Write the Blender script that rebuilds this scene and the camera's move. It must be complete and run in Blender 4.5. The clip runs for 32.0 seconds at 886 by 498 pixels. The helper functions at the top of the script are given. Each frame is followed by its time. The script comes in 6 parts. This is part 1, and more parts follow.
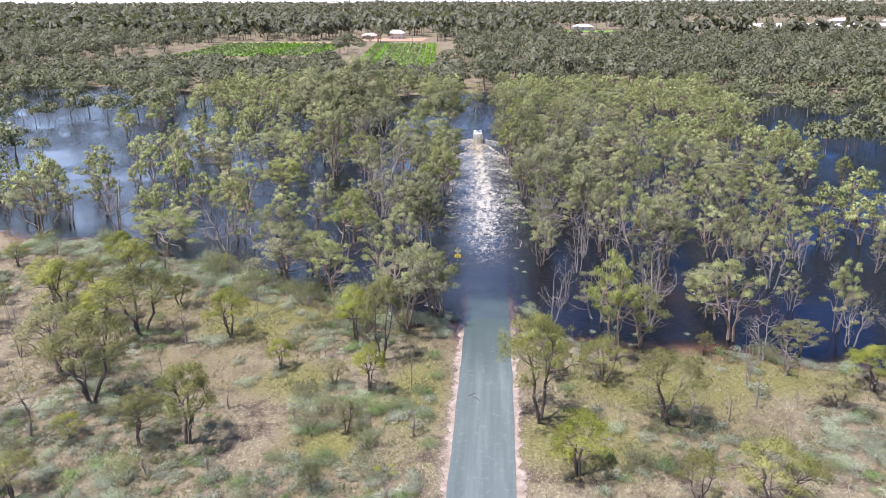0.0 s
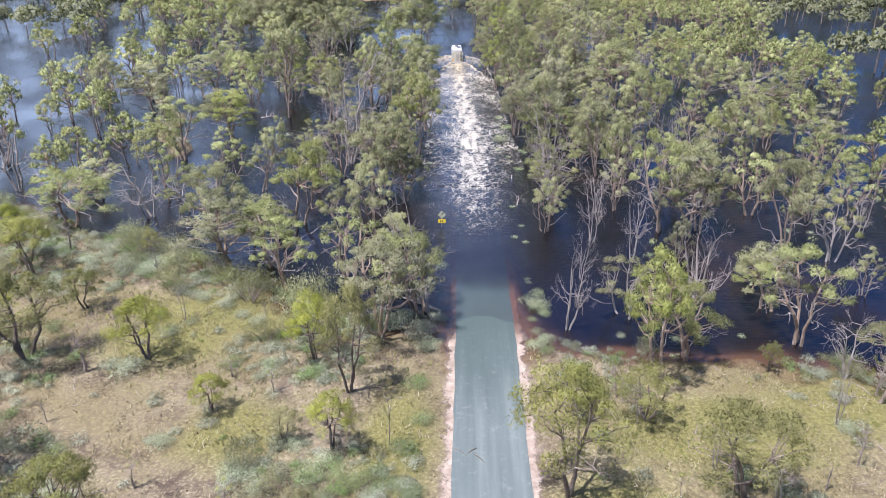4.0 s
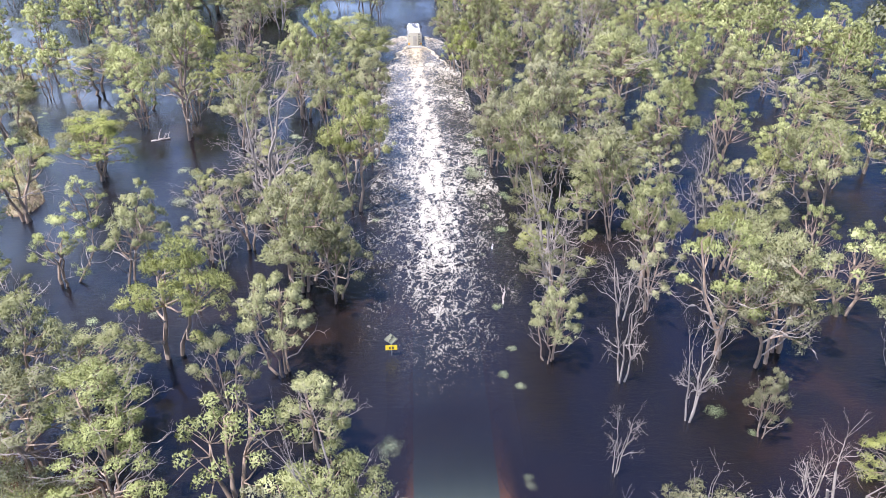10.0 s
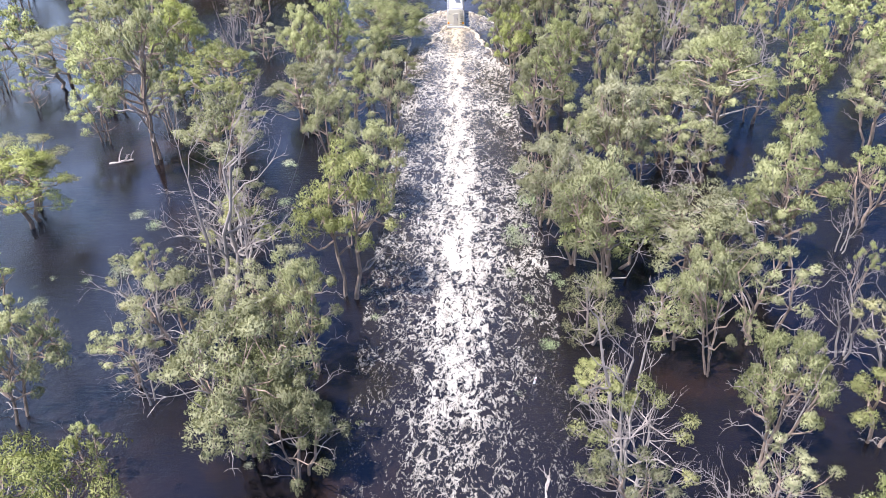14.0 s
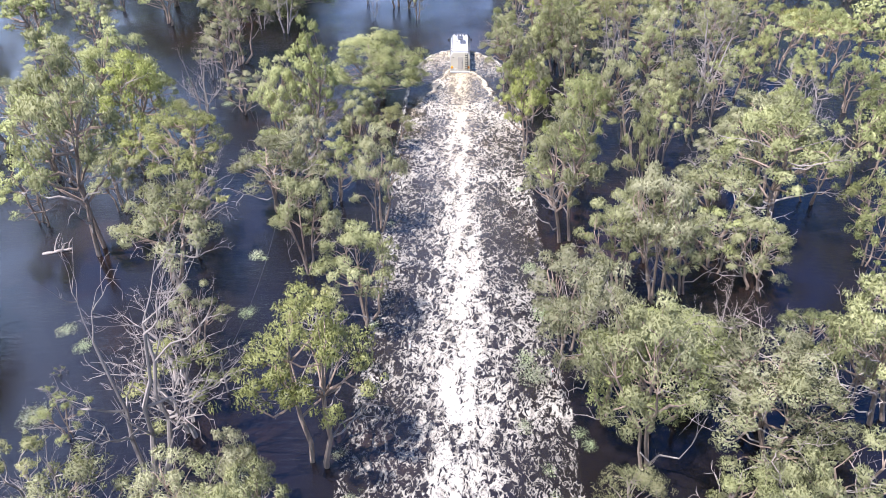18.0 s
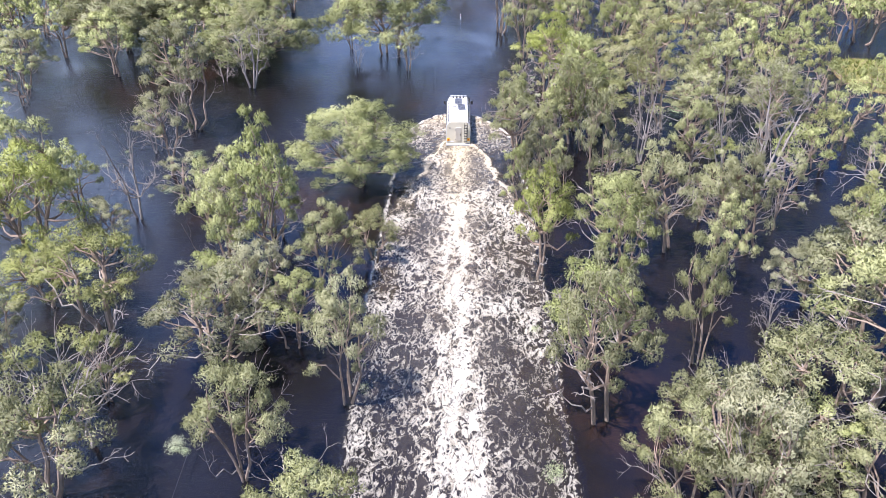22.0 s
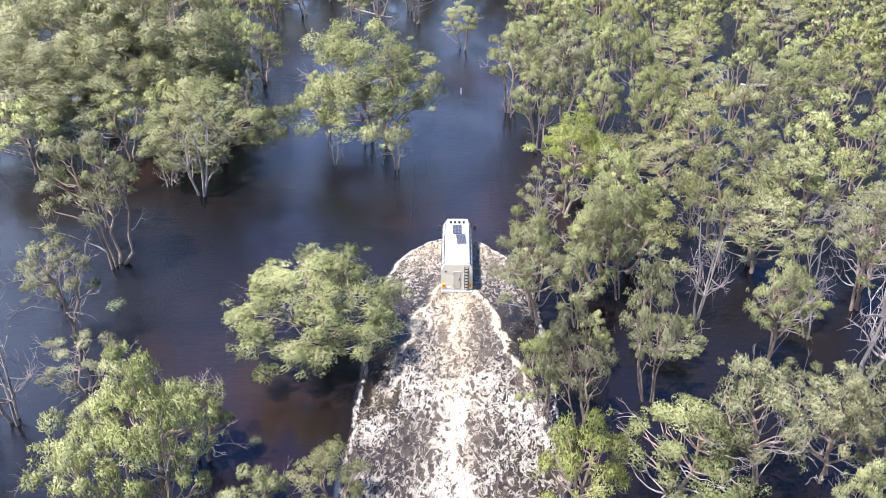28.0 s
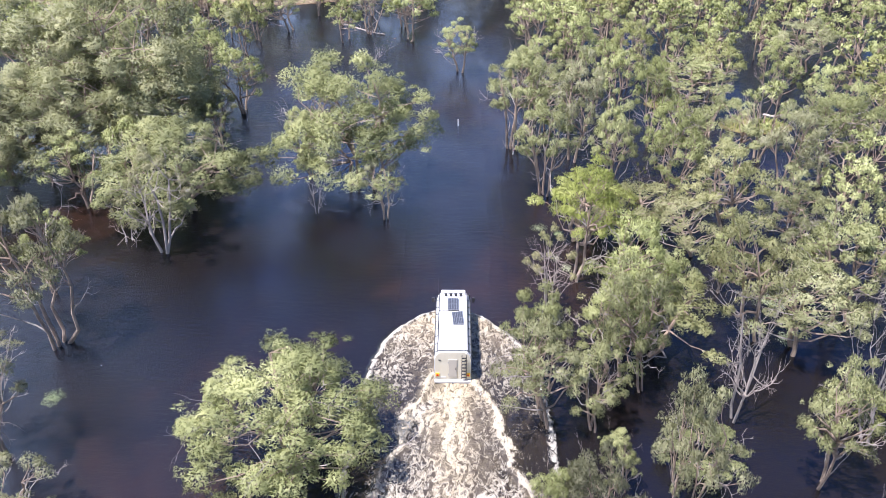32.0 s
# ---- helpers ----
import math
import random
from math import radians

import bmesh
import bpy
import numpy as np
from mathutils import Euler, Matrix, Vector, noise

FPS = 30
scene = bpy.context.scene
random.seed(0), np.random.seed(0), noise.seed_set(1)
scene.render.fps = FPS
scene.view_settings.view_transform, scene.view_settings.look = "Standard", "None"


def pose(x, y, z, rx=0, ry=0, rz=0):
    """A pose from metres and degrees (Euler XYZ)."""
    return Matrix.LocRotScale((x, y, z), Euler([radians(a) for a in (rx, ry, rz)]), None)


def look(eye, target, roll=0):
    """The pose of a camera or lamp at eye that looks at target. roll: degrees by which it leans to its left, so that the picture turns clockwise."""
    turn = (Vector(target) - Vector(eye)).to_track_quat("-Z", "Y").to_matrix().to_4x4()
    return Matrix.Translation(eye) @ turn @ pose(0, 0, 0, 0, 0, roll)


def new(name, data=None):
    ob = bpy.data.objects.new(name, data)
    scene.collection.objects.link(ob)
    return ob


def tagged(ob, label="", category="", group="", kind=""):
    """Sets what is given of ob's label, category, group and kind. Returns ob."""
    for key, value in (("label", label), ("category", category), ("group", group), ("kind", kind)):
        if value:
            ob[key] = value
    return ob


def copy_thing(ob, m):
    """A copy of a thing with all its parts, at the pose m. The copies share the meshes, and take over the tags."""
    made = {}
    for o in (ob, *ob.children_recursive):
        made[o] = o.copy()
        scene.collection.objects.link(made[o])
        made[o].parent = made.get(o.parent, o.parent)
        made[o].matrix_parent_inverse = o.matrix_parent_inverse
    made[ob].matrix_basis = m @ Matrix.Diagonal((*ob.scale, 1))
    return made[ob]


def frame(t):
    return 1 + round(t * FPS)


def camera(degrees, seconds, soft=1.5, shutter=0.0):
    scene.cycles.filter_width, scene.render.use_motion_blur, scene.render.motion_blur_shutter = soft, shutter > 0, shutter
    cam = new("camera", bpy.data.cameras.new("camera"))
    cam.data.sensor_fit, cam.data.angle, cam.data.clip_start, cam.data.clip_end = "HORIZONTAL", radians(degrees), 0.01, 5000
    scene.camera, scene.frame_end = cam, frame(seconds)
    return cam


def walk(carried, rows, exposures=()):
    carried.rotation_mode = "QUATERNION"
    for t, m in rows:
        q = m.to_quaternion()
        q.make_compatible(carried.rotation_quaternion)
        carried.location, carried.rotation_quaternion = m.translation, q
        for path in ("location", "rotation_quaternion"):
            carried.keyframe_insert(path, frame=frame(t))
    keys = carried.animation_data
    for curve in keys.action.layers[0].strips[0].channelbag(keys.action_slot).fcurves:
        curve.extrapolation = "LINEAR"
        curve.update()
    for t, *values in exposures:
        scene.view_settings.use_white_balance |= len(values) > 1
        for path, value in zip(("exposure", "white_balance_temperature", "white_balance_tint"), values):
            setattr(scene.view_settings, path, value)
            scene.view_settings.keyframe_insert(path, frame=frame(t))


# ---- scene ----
cam = camera(63.2, 32.0, 0.85)
PATH = [
    (0, (6.857, -11.891, 34.049), (6.136, -2.480, 30.747), -0.20),
    (0.5, (6.479, -9.104, 34.007), (5.741, 0.227, 30.489), -0.28),
    (1, (6.115, -6.477, 33.961), (5.396, 2.764, 30.206), -0.34),
    (1.5, (5.782, -4.056, 33.912), (5.097, 5.139, 30.041), -0.38),
    (2, (5.497, -1.888, 33.857), (4.894, 7.212, 29.757), -0.38),
    (2.5, (5.247, 0.164, 33.804), (4.730, 9.156, 29.461), -0.41),
    (3, (5.018, 2.282, 33.759), (4.569, 11.185, 29.227), -0.43),
    (3.5, (4.812, 4.977, 33.723), (4.411, 13.881, 29.188), -0.44),
    (4, (4.605, 8.339, 33.694), (4.271, 17.257, 29.183), -0.43),
    (4.5, (4.416, 11.996, 33.664), (4.152, 20.923, 29.166), -0.39),
    (6.5, (4.218, 23.667, 33.624), (4.224, 32.485, 28.908), -0.36),
    (7, (4.249, 25.440, 33.601), (4.312, 34.216, 28.808), -0.38),
    (7.5, (4.293, 27.097, 33.568), (4.407, 35.826, 28.691), -0.40),
    (8, (4.343, 28.784, 33.526), (4.462, 37.430, 28.504), -0.45),
    (8.5, (4.428, 30.732, 33.484), (4.546, 39.333, 28.384), -0.49),
    (9, (4.578, 33.165, 33.448), (4.700, 41.771, 28.357), -0.49),
    (9.5, (4.781, 36.101, 33.423), (4.904, 44.691, 28.305), -0.52),
    (10, (5.019, 39.324, 33.402), (5.135, 47.907, 28.272), -0.47),
    (10.5, (5.258, 42.621, 33.374), (5.371, 51.196, 28.231), -0.43),
    (11, (5.480, 45.941, 33.336), (5.593, 54.419, 28.034), -0.41),
    (11.5, (5.691, 49.273, 33.292), (5.800, 57.610, 27.771), -0.41),
    (12, (5.898, 52.539, 33.248), (6.000, 60.735, 27.520), -0.41),
    (12.5, (6.105, 55.678, 33.217), (6.136, 63.842, 27.443), -0.44),
    (13, (6.296, 58.580, 33.202), (6.063, 66.727, 27.408), -0.57),
    (13.5, (6.514, 60.989, 33.207), (6.036, 69.112, 27.394), -0.67),
    (14, (6.735, 62.936, 33.227), (6.185, 71.048, 27.405), -0.75),
    (14.5, (6.908, 64.684, 33.254), (6.307, 72.784, 27.420), -0.81),
    (16.5, (6.838, 71.054, 33.558), (6.174, 79.195, 27.789), -0.75),
    (17, (6.715, 73.114, 33.505), (6.067, 81.256, 27.735), -0.74),
    (17.5, (6.569, 75.211, 33.426), (5.927, 83.357, 27.661), -0.73),
    (18, (6.401, 77.339, 33.318), (5.768, 85.481, 27.547), -0.66),
    (18.5, (6.233, 79.574, 33.189), (5.609, 87.728, 27.434), -0.59),
    (19, (6.085, 81.844, 33.058), (5.470, 90.000, 27.304), -0.53),
    (19.5, (5.980, 84.159, 32.940), (5.363, 92.325, 27.202), -0.53),
    (20, (5.903, 86.634, 32.834), (5.284, 94.805, 27.103), -0.49),
    (20.5, (5.806, 89.147, 32.742), (5.189, 97.326, 27.022), -0.46),
    (21, (5.686, 91.572, 32.676), (5.073, 99.762, 26.971), -0.44),
    (21.5, (5.540, 93.895, 32.655), (4.930, 102.096, 26.966), -0.41),
    (22, (5.384, 96.189, 32.688), (4.787, 104.393, 27.001), -0.29),
    (22.5, (5.218, 98.302, 32.761), (4.629, 106.506, 27.073), -0.12),
    (23, (5.060, 100.394, 32.839), (4.481, 108.590, 27.139), -0.06),
    (23.5, (4.979, 102.439, 32.901), (4.401, 110.625, 27.187), -0.10),
    (24, (5.007, 104.158, 32.957), (4.417, 112.386, 27.304), -0.09),
    (24.5, (5.051, 105.888, 33.010), (4.447, 114.163, 27.428), -0.09),
    (25, (5.062, 107.597, 33.062), (4.442, 115.919, 27.552), -0.12),
    (25.5, (5.034, 109.287, 33.108), (4.402, 117.627, 27.626), -0.17),
    (27.5, (4.720, 115.620, 33.137), (4.070, 123.955, 27.651), -0.44),
    (28, (4.622, 117.057, 33.163), (3.975, 125.400, 27.688), -0.44),
    (28.5, (4.534, 118.414, 33.193), (3.899, 126.762, 27.724), -0.38),
    (29, (4.446, 119.730, 33.233), (3.815, 128.076, 27.760), -0.33),
    (29.5, (4.352, 120.952, 33.281), (3.721, 129.298, 27.808), -0.33),
    (30, (4.300, 122.094, 33.337), (3.669, 130.433, 27.855), -0.37),
    (30.5, (4.287, 123.188, 33.393), (3.658, 131.527, 27.909), -0.38),
    (31, (4.271, 124.348, 33.446), (3.644, 132.681, 27.953), -0.40),
    (31.5, (4.228, 125.482, 33.501), (3.607, 133.815, 28.008), -0.36),
    (32, (4.171, 126.688, 33.555), (3.560, 135.014, 28.051), -0.28),
]
walk(cam, [(t, look(eye, target, roll)) for t, eye, target, roll in PATH], [(0, 0.9, 5900, 20), (2, 1.1, 5900, 20), (4, 1.1, 5900, 20), (7, 1.47, 5900, 21), (32, 1.47, 5900, 21)])

# world, sun and exposure
SUN_TO = Vector((-0.32, -0.20, 1.0)).normalized()
world = bpy.data.worlds.new("sky")
scene.world = world
world.use_nodes = True
wt = world.node_tree
sky = wt.nodes.new("ShaderNodeTexSky")
sky.sky_type = "NISHITA"
sky.sun_disc = False
sky.sun_elevation = math.asin(SUN_TO.z)
sky.sun_rotation = math.atan2(SUN_TO.x, SUN_TO.y)
sky.air_density, sky.dust_density, sky.ozone_density = 1.0, 0.05, 4.0
cloud_tc = wt.nodes.new("ShaderNodeTexCoord")
cloud_n = wt.nodes.new("ShaderNodeTexNoise")
cloud_n.inputs["Scale"].default_value, cloud_n.inputs["Detail"].default_value, cloud_n.inputs["Roughness"].default_value = 2.0, 6.0, 0.55
cloud_r = wt.nodes.new("ShaderNodeValToRGB")
cloud_r.color_ramp.elements[0].position, cloud_r.color_ramp.elements[1].position = 0.55, 0.67
cloud_m = wt.nodes.new("ShaderNodeMixRGB")
cloud_m.inputs[2].default_value = (14.0, 14.3, 15.4, 1)
# flat cloud layer: it thickens towards the horizon
cloud_s = wt.nodes.new("ShaderNodeSeparateXYZ")
cloud_d = wt.nodes.new("ShaderNodeVectorMath")
cloud_d.operation = "SCALE"
cloud_z = wt.nodes.new("ShaderNodeMath")
cloud_z.operation, cloud_z.inputs[1].default_value = "ADD", 0.22
cloud_i = wt.nodes.new("ShaderNodeMath")
cloud_i.operation, cloud_i.inputs[0].default_value = "DIVIDE", 1.0
cloud_h = wt.nodes.new("ShaderNodeMath")
cloud_h.operation, cloud_h.inputs[1].default_value, cloud_h.inputs[2].default_value = "MULTIPLY_ADD", -0.34, 0.135
cloud_a = wt.nodes.new("ShaderNodeMath")
cloud_a.operation = "ADD"
wt.links.new(cloud_tc.outputs["Generated"], cloud_s.inputs[0])
wt.links.new(cloud_s.outputs[2], cloud_z.inputs[0])
wt.links.new(cloud_z.outputs[0], cloud_i.inputs[1])
wt.links.new(cloud_tc.outputs["Generated"], cloud_d.inputs[0])
wt.links.new(cloud_i.outputs[0], cloud_d.inputs["Scale"])
wt.links.new(cloud_d.outputs[0], cloud_n.inputs["Vector"])
wt.links.new(cloud_s.outputs[2], cloud_h.inputs[0])
wt.links.new(cloud_n.outputs["Fac"], cloud_a.inputs[0])
wt.links.new(cloud_h.outputs[0], cloud_a.inputs[1])
# the cloud bank lies to the west
cloud_w = wt.nodes.new("ShaderNodeMath")
cloud_w.operation, cloud_w.inputs[1].default_value = "MULTIPLY_ADD", -0.37
wt.links.new(cloud_s.outputs[0], cloud_w.inputs[0])
wt.links.new(cloud_a.outputs[0], cloud_w.inputs[2])
wt.links.new(cloud_w.outputs[0], cloud_r.inputs[0])
wt.links.new(cloud_r.outputs[0], cloud_m.inputs[0])
deep = wt.nodes.new("ShaderNodeMixRGB")
deep.blend_type, deep.inputs[0].default_value, deep.inputs[2].default_value = "MULTIPLY", 1.0, (0.97, 1.08, 1.26, 1)
wt.links.new(sky.outputs[0], deep.inputs[1])
wt.links.new(deep.outputs[0], cloud_m.inputs[1])
wt.links.new(cloud_m.outputs[0], wt.nodes["Background"].inputs[0])
wt.nodes["Background"].inputs[1].default_value = 0.066
sun = new("sun", bpy.data.lights.new("sun", "SUN"))
sun.data.energy, sun.data.angle, sun.data.color = 5.0, radians(0.55), (1.0, 0.965, 0.91)
sun.matrix_world = look(SUN_TO * 200, (0, 0, 0))
scene.view_settings.exposure = 0.6


# ---- materials ----
class Mat:
    """A node material under construction."""

    def __init__(self, name):
        self.m = bpy.data.materials.new(name)
        self.m.use_nodes = True
        self.t = self.m.node_tree
        self.t.nodes.clear()
        self.out = self.n("ShaderNodeOutputMaterial")

    def n(self, kind, **props):
        node = self.t.nodes.new(kind)
        for k, v in props.items():
            if k == "operation":
                node.operation = v
            elif k == "blend_type":
                node.blend_type = v
            elif k == "feature":
                node.feature = v
        return node

    def put(self, node, socket, value):
        if hasattr(value, "is_linked"):
            self.t.links.new(value, node.inputs[socket])
        else:
            node.inputs[socket].default_value = value

    def coord(self, kind="Object", scale=(1, 1, 1)):
        tc = self.n("ShaderNodeTexCoord")
        mp = self.n("ShaderNodeMapping")
        self.put(mp, "Vector", tc.outputs[kind])
        mp.inputs["Scale"].default_value = scale
        return mp.outputs[0]

    def place(self, scale=(1, 1, 1)):
        geo = self.n("ShaderNodeNewGeometry")
        mp = self.n("ShaderNodeMapping")
        self.put(mp, "Vector", geo.outputs["Position"])
        mp.inputs["Scale"].default_value = scale
        return mp.outputs[0]

    def noise(self, vec, scale, detail=4.0, rough=0.55, distort=0.0):
        nz = self.n("ShaderNodeTexNoise")
        self.put(nz, "Vector", vec)
        nz.inputs["Scale"].default_value = scale
        nz.inputs["Detail"].default_value = detail
        nz.inputs["Roughness"].default_value = rough
        nz.inputs["Distortion"].default_value = distort
        return nz.outputs["Fac"]

    def ramp(self, fac, stops):
        r = self.n("ShaderNodeValToRGB")
        self.put(r, 0, fac)
        el = r.color_ramp.elements
        while len(el) < len(stops):
            el.new(0.5)
        for e, (p, c) in zip(el, stops):
            e.position = p
            e.color = (*c, 1) if hasattr(c, "__len__") else (c, c, c, 1)
        return r.outputs[0]

    def mix(self, fac, a, b, how="MIX"):
        x = self.n("ShaderNodeMixRGB", blend_type=how)
        self.put(x, 0, fac)
        self.put(x, 1, (*a, 1) if isinstance(a, tuple) and len(a) == 3 else a)
        self.put(x, 2, (*b, 1) if isinstance(b, tuple) and len(b) == 3 else b)
        return x.outputs[0]

    def math(self, op, a, b=0.0):
        x = self.n("ShaderNodeMath", operation=op)
        self.put(x, 0, a)
        self.put(x, 1, b)
        return x.outputs[0]

    def random(self):
        return self.n("ShaderNodeObjectInfo").outputs["Random"]

    def island(self):
        return self.n("ShaderNodeNewGeometry").outputs["Random Per Island"]

    def bump(self, height, strength=0.4, distance=0.02):
        b = self.n("ShaderNodeBump")
        self.put(b, "Height", height)
        b.inputs["Strength"].default_value = strength
        b.inputs["Distance"].default_value = distance
        return b.outputs[0]

    def bsdf(self, color, rough=0.7, metal=0.0, normal=None, spec=0.5):
        p = self.n("ShaderNodeBsdfPrincipled")
        self.put(p, "Base Color", (*color, 1) if isinstance(color, tuple) else color)
        self.put(p, "Roughness", rough)
        self.put(p, "Metallic", metal)
        self.put(p, "Specular IOR Level", spec)
        if normal is not None:
            self.put(p, "Normal", normal)
        return p.outputs[0]

    def done(self, shader):
        self.put(self.out, "Surface", shader)
        return self.m


def plain(name, color, rough=0.5, metal=0.0, grain=0.12, scale=3.0, bump=0.0):
    """A painted, plastic or metal surface with slight dirt and wear."""
    k = Mat(name)
    v = k.coord()
    f = k.noise(v, scale, 5)
    g = k.noise(v, scale * 9, 3)
    dark = tuple(c * (1 - 2 * grain) for c in color)
    c = k.mix(k.math("MULTIPLY", f, 0.9), color, dark)
    c = k.mix(k.math("MULTIPLY", g, grain), c, tuple(c * 0.6 for c in color))
    return k.done(k.bsdf(c, k.math("ADD", k.math("MULTIPLY", f, 0.2), rough - 0.1), metal, k.bump(g, 0.1, 0.004) if bump else None))


def leaf_material(name, shades, glow=0.25):
    """Thin leaves: the tint shifts from tree to tree, from tuft to tuft and from leaf to leaf."""
    k = Mat(name)
    tuft = k.noise(k.coord(), 0.75, 2)
    whole = k.noise(k.place(), 0.16, 2, 0.5)
    mixed = k.math("ADD", k.math("MULTIPLY", tuft, 0.4), k.math("MULTIPLY", k.ramp(whole, [(0.3, 0.0), (0.7, 1.0)]), 0.5))
    c = k.ramp(k.math("ADD", mixed, k.math("MULTIPLY", k.island(), 0.07)),
               [(0.22, shades[0]), (0.5, shades[1]), (0.8, shades[2])])
    hue = k.n("ShaderNodeHueSaturation")
    k.put(hue, "Color", c)
    k.put(hue, "Hue", k.math("ADD", k.math("MULTIPLY", k.random(), 0.03), 0.483))
    k.put(hue, "Value", k.math("ADD", k.math("MULTIPLY", k.random(), 0.40), 0.85))
    k.put(hue, "Saturation", k.math("ADD", k.math("MULTIPLY", k.random(), 0.4), 0.75))
    top = k.bsdf(hue.outputs[0], 0.55, 0.0, None, 0.22)
    tr = k.n("ShaderNodeBsdfTranslucent")
    k.put(tr, "Color", k.mix(0.4, hue.outputs[0], (0.28, 0.32, 0.07)))
    mx = k.n("ShaderNodeMixShader")
    k.put(mx, 0, glow)
    k.put(mx, 1, top)
    k.put(mx, 2, tr.outputs[0])
    return k.done(mx.outputs[0])


def bark_material(name, pale, dark):
    k = Mat(name)
    v = k.coord(scale=(1, 1, 0.35))
    f = k.noise(v, 3.2, 5, 0.65)
    g = k.noise(v, 22, 3)
    c = k.ramp(f, [(0.3, dark), (0.55, tuple((a + b) / 2 for a, b in zip(pale, dark))), (0.72, pale)])
    c = k.mix(k.math("MULTIPLY", k.random(), 0.5), c, tuple(x * 0.65 for x in pale))
    return k.done(k.bsdf(c, 0.85, 0, k.bump(g, 0.5, 0.03), 0.2))


LEAF_GREEN = leaf_material("gum_leaves", [(0.095, 0.100, 0.044), (0.228, 0.235, 0.106), (0.394, 0.394, 0.199)], 0.30)
LEAF_YELLOW = leaf_material("fresh_gum_leaves", [(0.114, 0.123, 0.034), (0.232, 0.243, 0.078), (0.364, 0.364, 0.141)], 0.30)
LEAF_OLIVE = leaf_material("olive_leaves", [(0.092, 0.097, 0.025), (0.215, 0.215, 0.055), (0.38, 0.365, 0.115)], 0.30)
LEAF_BROAD = leaf_material("river_gum_leaves", [(0.089, 0.095, 0.044), (0.210, 0.213, 0.100), (0.366, 0.359, 0.185)], 0.30)
LEAF_DULL = leaf_material("dull_leaves", [(0.105, 0.110, 0.049), (0.212, 0.208, 0.098), (0.365, 0.339, 0.169)], 0.30)
LEAF_SALT = leaf_material("saltbush_leaves", [(0.178, 0.204, 0.123), (0.305, 0.338, 0.221), (0.460, 0.485, 0.328)], 0.30)
LEAF_HERB = leaf_material("herb_leaves", [(0.082, 0.134, 0.045), (0.156, 0.222, 0.078), (0.238, 0.307, 0.129)], 0.30)
LEAF_FLOAT = leaf_material("lignum_leaves", [(0.174, 0.206, 0.107), (0.315, 0.350, 0.201), (0.470, 0.493, 0.330)], 0.30)
# bluer than the near leaves: distance haze put into the colour
LEAF_FAR = leaf_material("far_leaves", [(0.052, 0.054, 0.029), (0.112, 0.114, 0.064), (0.192, 0.187, 0.112)], 0.25)
BARK = bark_material("gum_bark", (0.40, 0.305, 0.23), (0.12, 0.083, 0.057))
BARK_DEAD = bark_material("weathered_dead_wood", (0.38, 0.335, 0.295), (0.19, 0.158, 0.132))
BARK_DARK = bark_material("dark_bark", (0.22, 0.175, 0.14), (0.06, 0.048, 0.038))
BARK_TWIG = bark_material("twig_bark", (0.36, 0.30, 0.25), (0.16, 0.125, 0.10))


def ground_material():
    k = Mat("floodplain_soil")
    p = k.place()
    big = k.noise(p, 0.055, 4, 0.6, 0.6)
    mid = k.noise(p, 0.35, 5, 0.65, 0.4)
    fine = k.noise(p, 4.5, 5, 0.7)
    grit = k.noise(p, 22, 3, 0.7)
    dirt = k.ramp(mid, [(0.3, (0.045, 0.033, 0.024)), (0.47, (0.13, 0.099, 0.070)), (0.62, (0.30, 0.238, 0.172))])
    dry = k.ramp(fine, [(0.3, (0.06, 0.053, 0.027)), (0.52, (0.19, 0.158, 0.095)), (0.72, (0.39, 0.335, 0.225))])
    moss = k.ramp(fine, [(0.3, (0.075, 0.065, 0.028)), (0.6, (0.185, 0.150, 0.075)), (0.8, (0.33, 0.275, 0.16))])
    c = k.mix(k.ramp(k.math("ADD", k.math("MULTIPLY", mid, 0.6), k.math("MULTIPLY", fine, 0.4)), [(0.42, 0.0), (0.56, 1.0)]), dirt, dry)
    c = k.mix(k.ramp(k.math("ADD", k.math("MULTIPLY", big, 0.75), k.math("MULTIPLY", fine, 0.25)), [(0.5, 0.0), (0.6, 0.85)]), c, moss)
    c = k.mix(k.ramp(grit, [(0.56, 0.0), (0.75, 0.65)]), c, (0.10, 0.075, 0.055))
    lawn = k.n("ShaderNodeAttribute")
    lawn.attribute_name = "lawn"
    green = k.ramp(fine, [(0.3, (0.070, 0.068, 0.020)), (0.55, (0.160, 0.148, 0.050)), (0.8, (0.27, 0.24, 0.105))])
    c = k.mix(k.ramp(k.math("ADD", k.math("MULTIPLY", lawn.outputs["Fac"], 0.8), k.math("MULTIPLY", mid, 0.4)), [(0.34, 0.0), (0.80, 0.9)]), c, green)
    # bed colour by level: red mud, darkening deeper for light lost in the water
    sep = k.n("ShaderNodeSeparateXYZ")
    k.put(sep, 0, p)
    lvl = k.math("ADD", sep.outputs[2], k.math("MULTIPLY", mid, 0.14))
    depth_shade = k.mix(k.ramp(fine, [(0.3, 0.0), (0.7, 1.0)]), (0.018, 0.011, 0.007), (0.032, 0.021, 0.013))
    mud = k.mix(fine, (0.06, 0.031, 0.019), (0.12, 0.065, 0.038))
    wet = k.mix(k.ramp(k.math("ADD", lvl, 0.9), [(0.42, 0.0), (0.78, 1.0)]), depth_shade, mud)
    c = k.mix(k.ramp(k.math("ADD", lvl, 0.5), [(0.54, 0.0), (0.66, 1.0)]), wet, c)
    return k.done(k.bsdf(c, 0.95, 0, k.bump(k.math("ADD", fine, grit), 0.7, 0.08), 0.15))


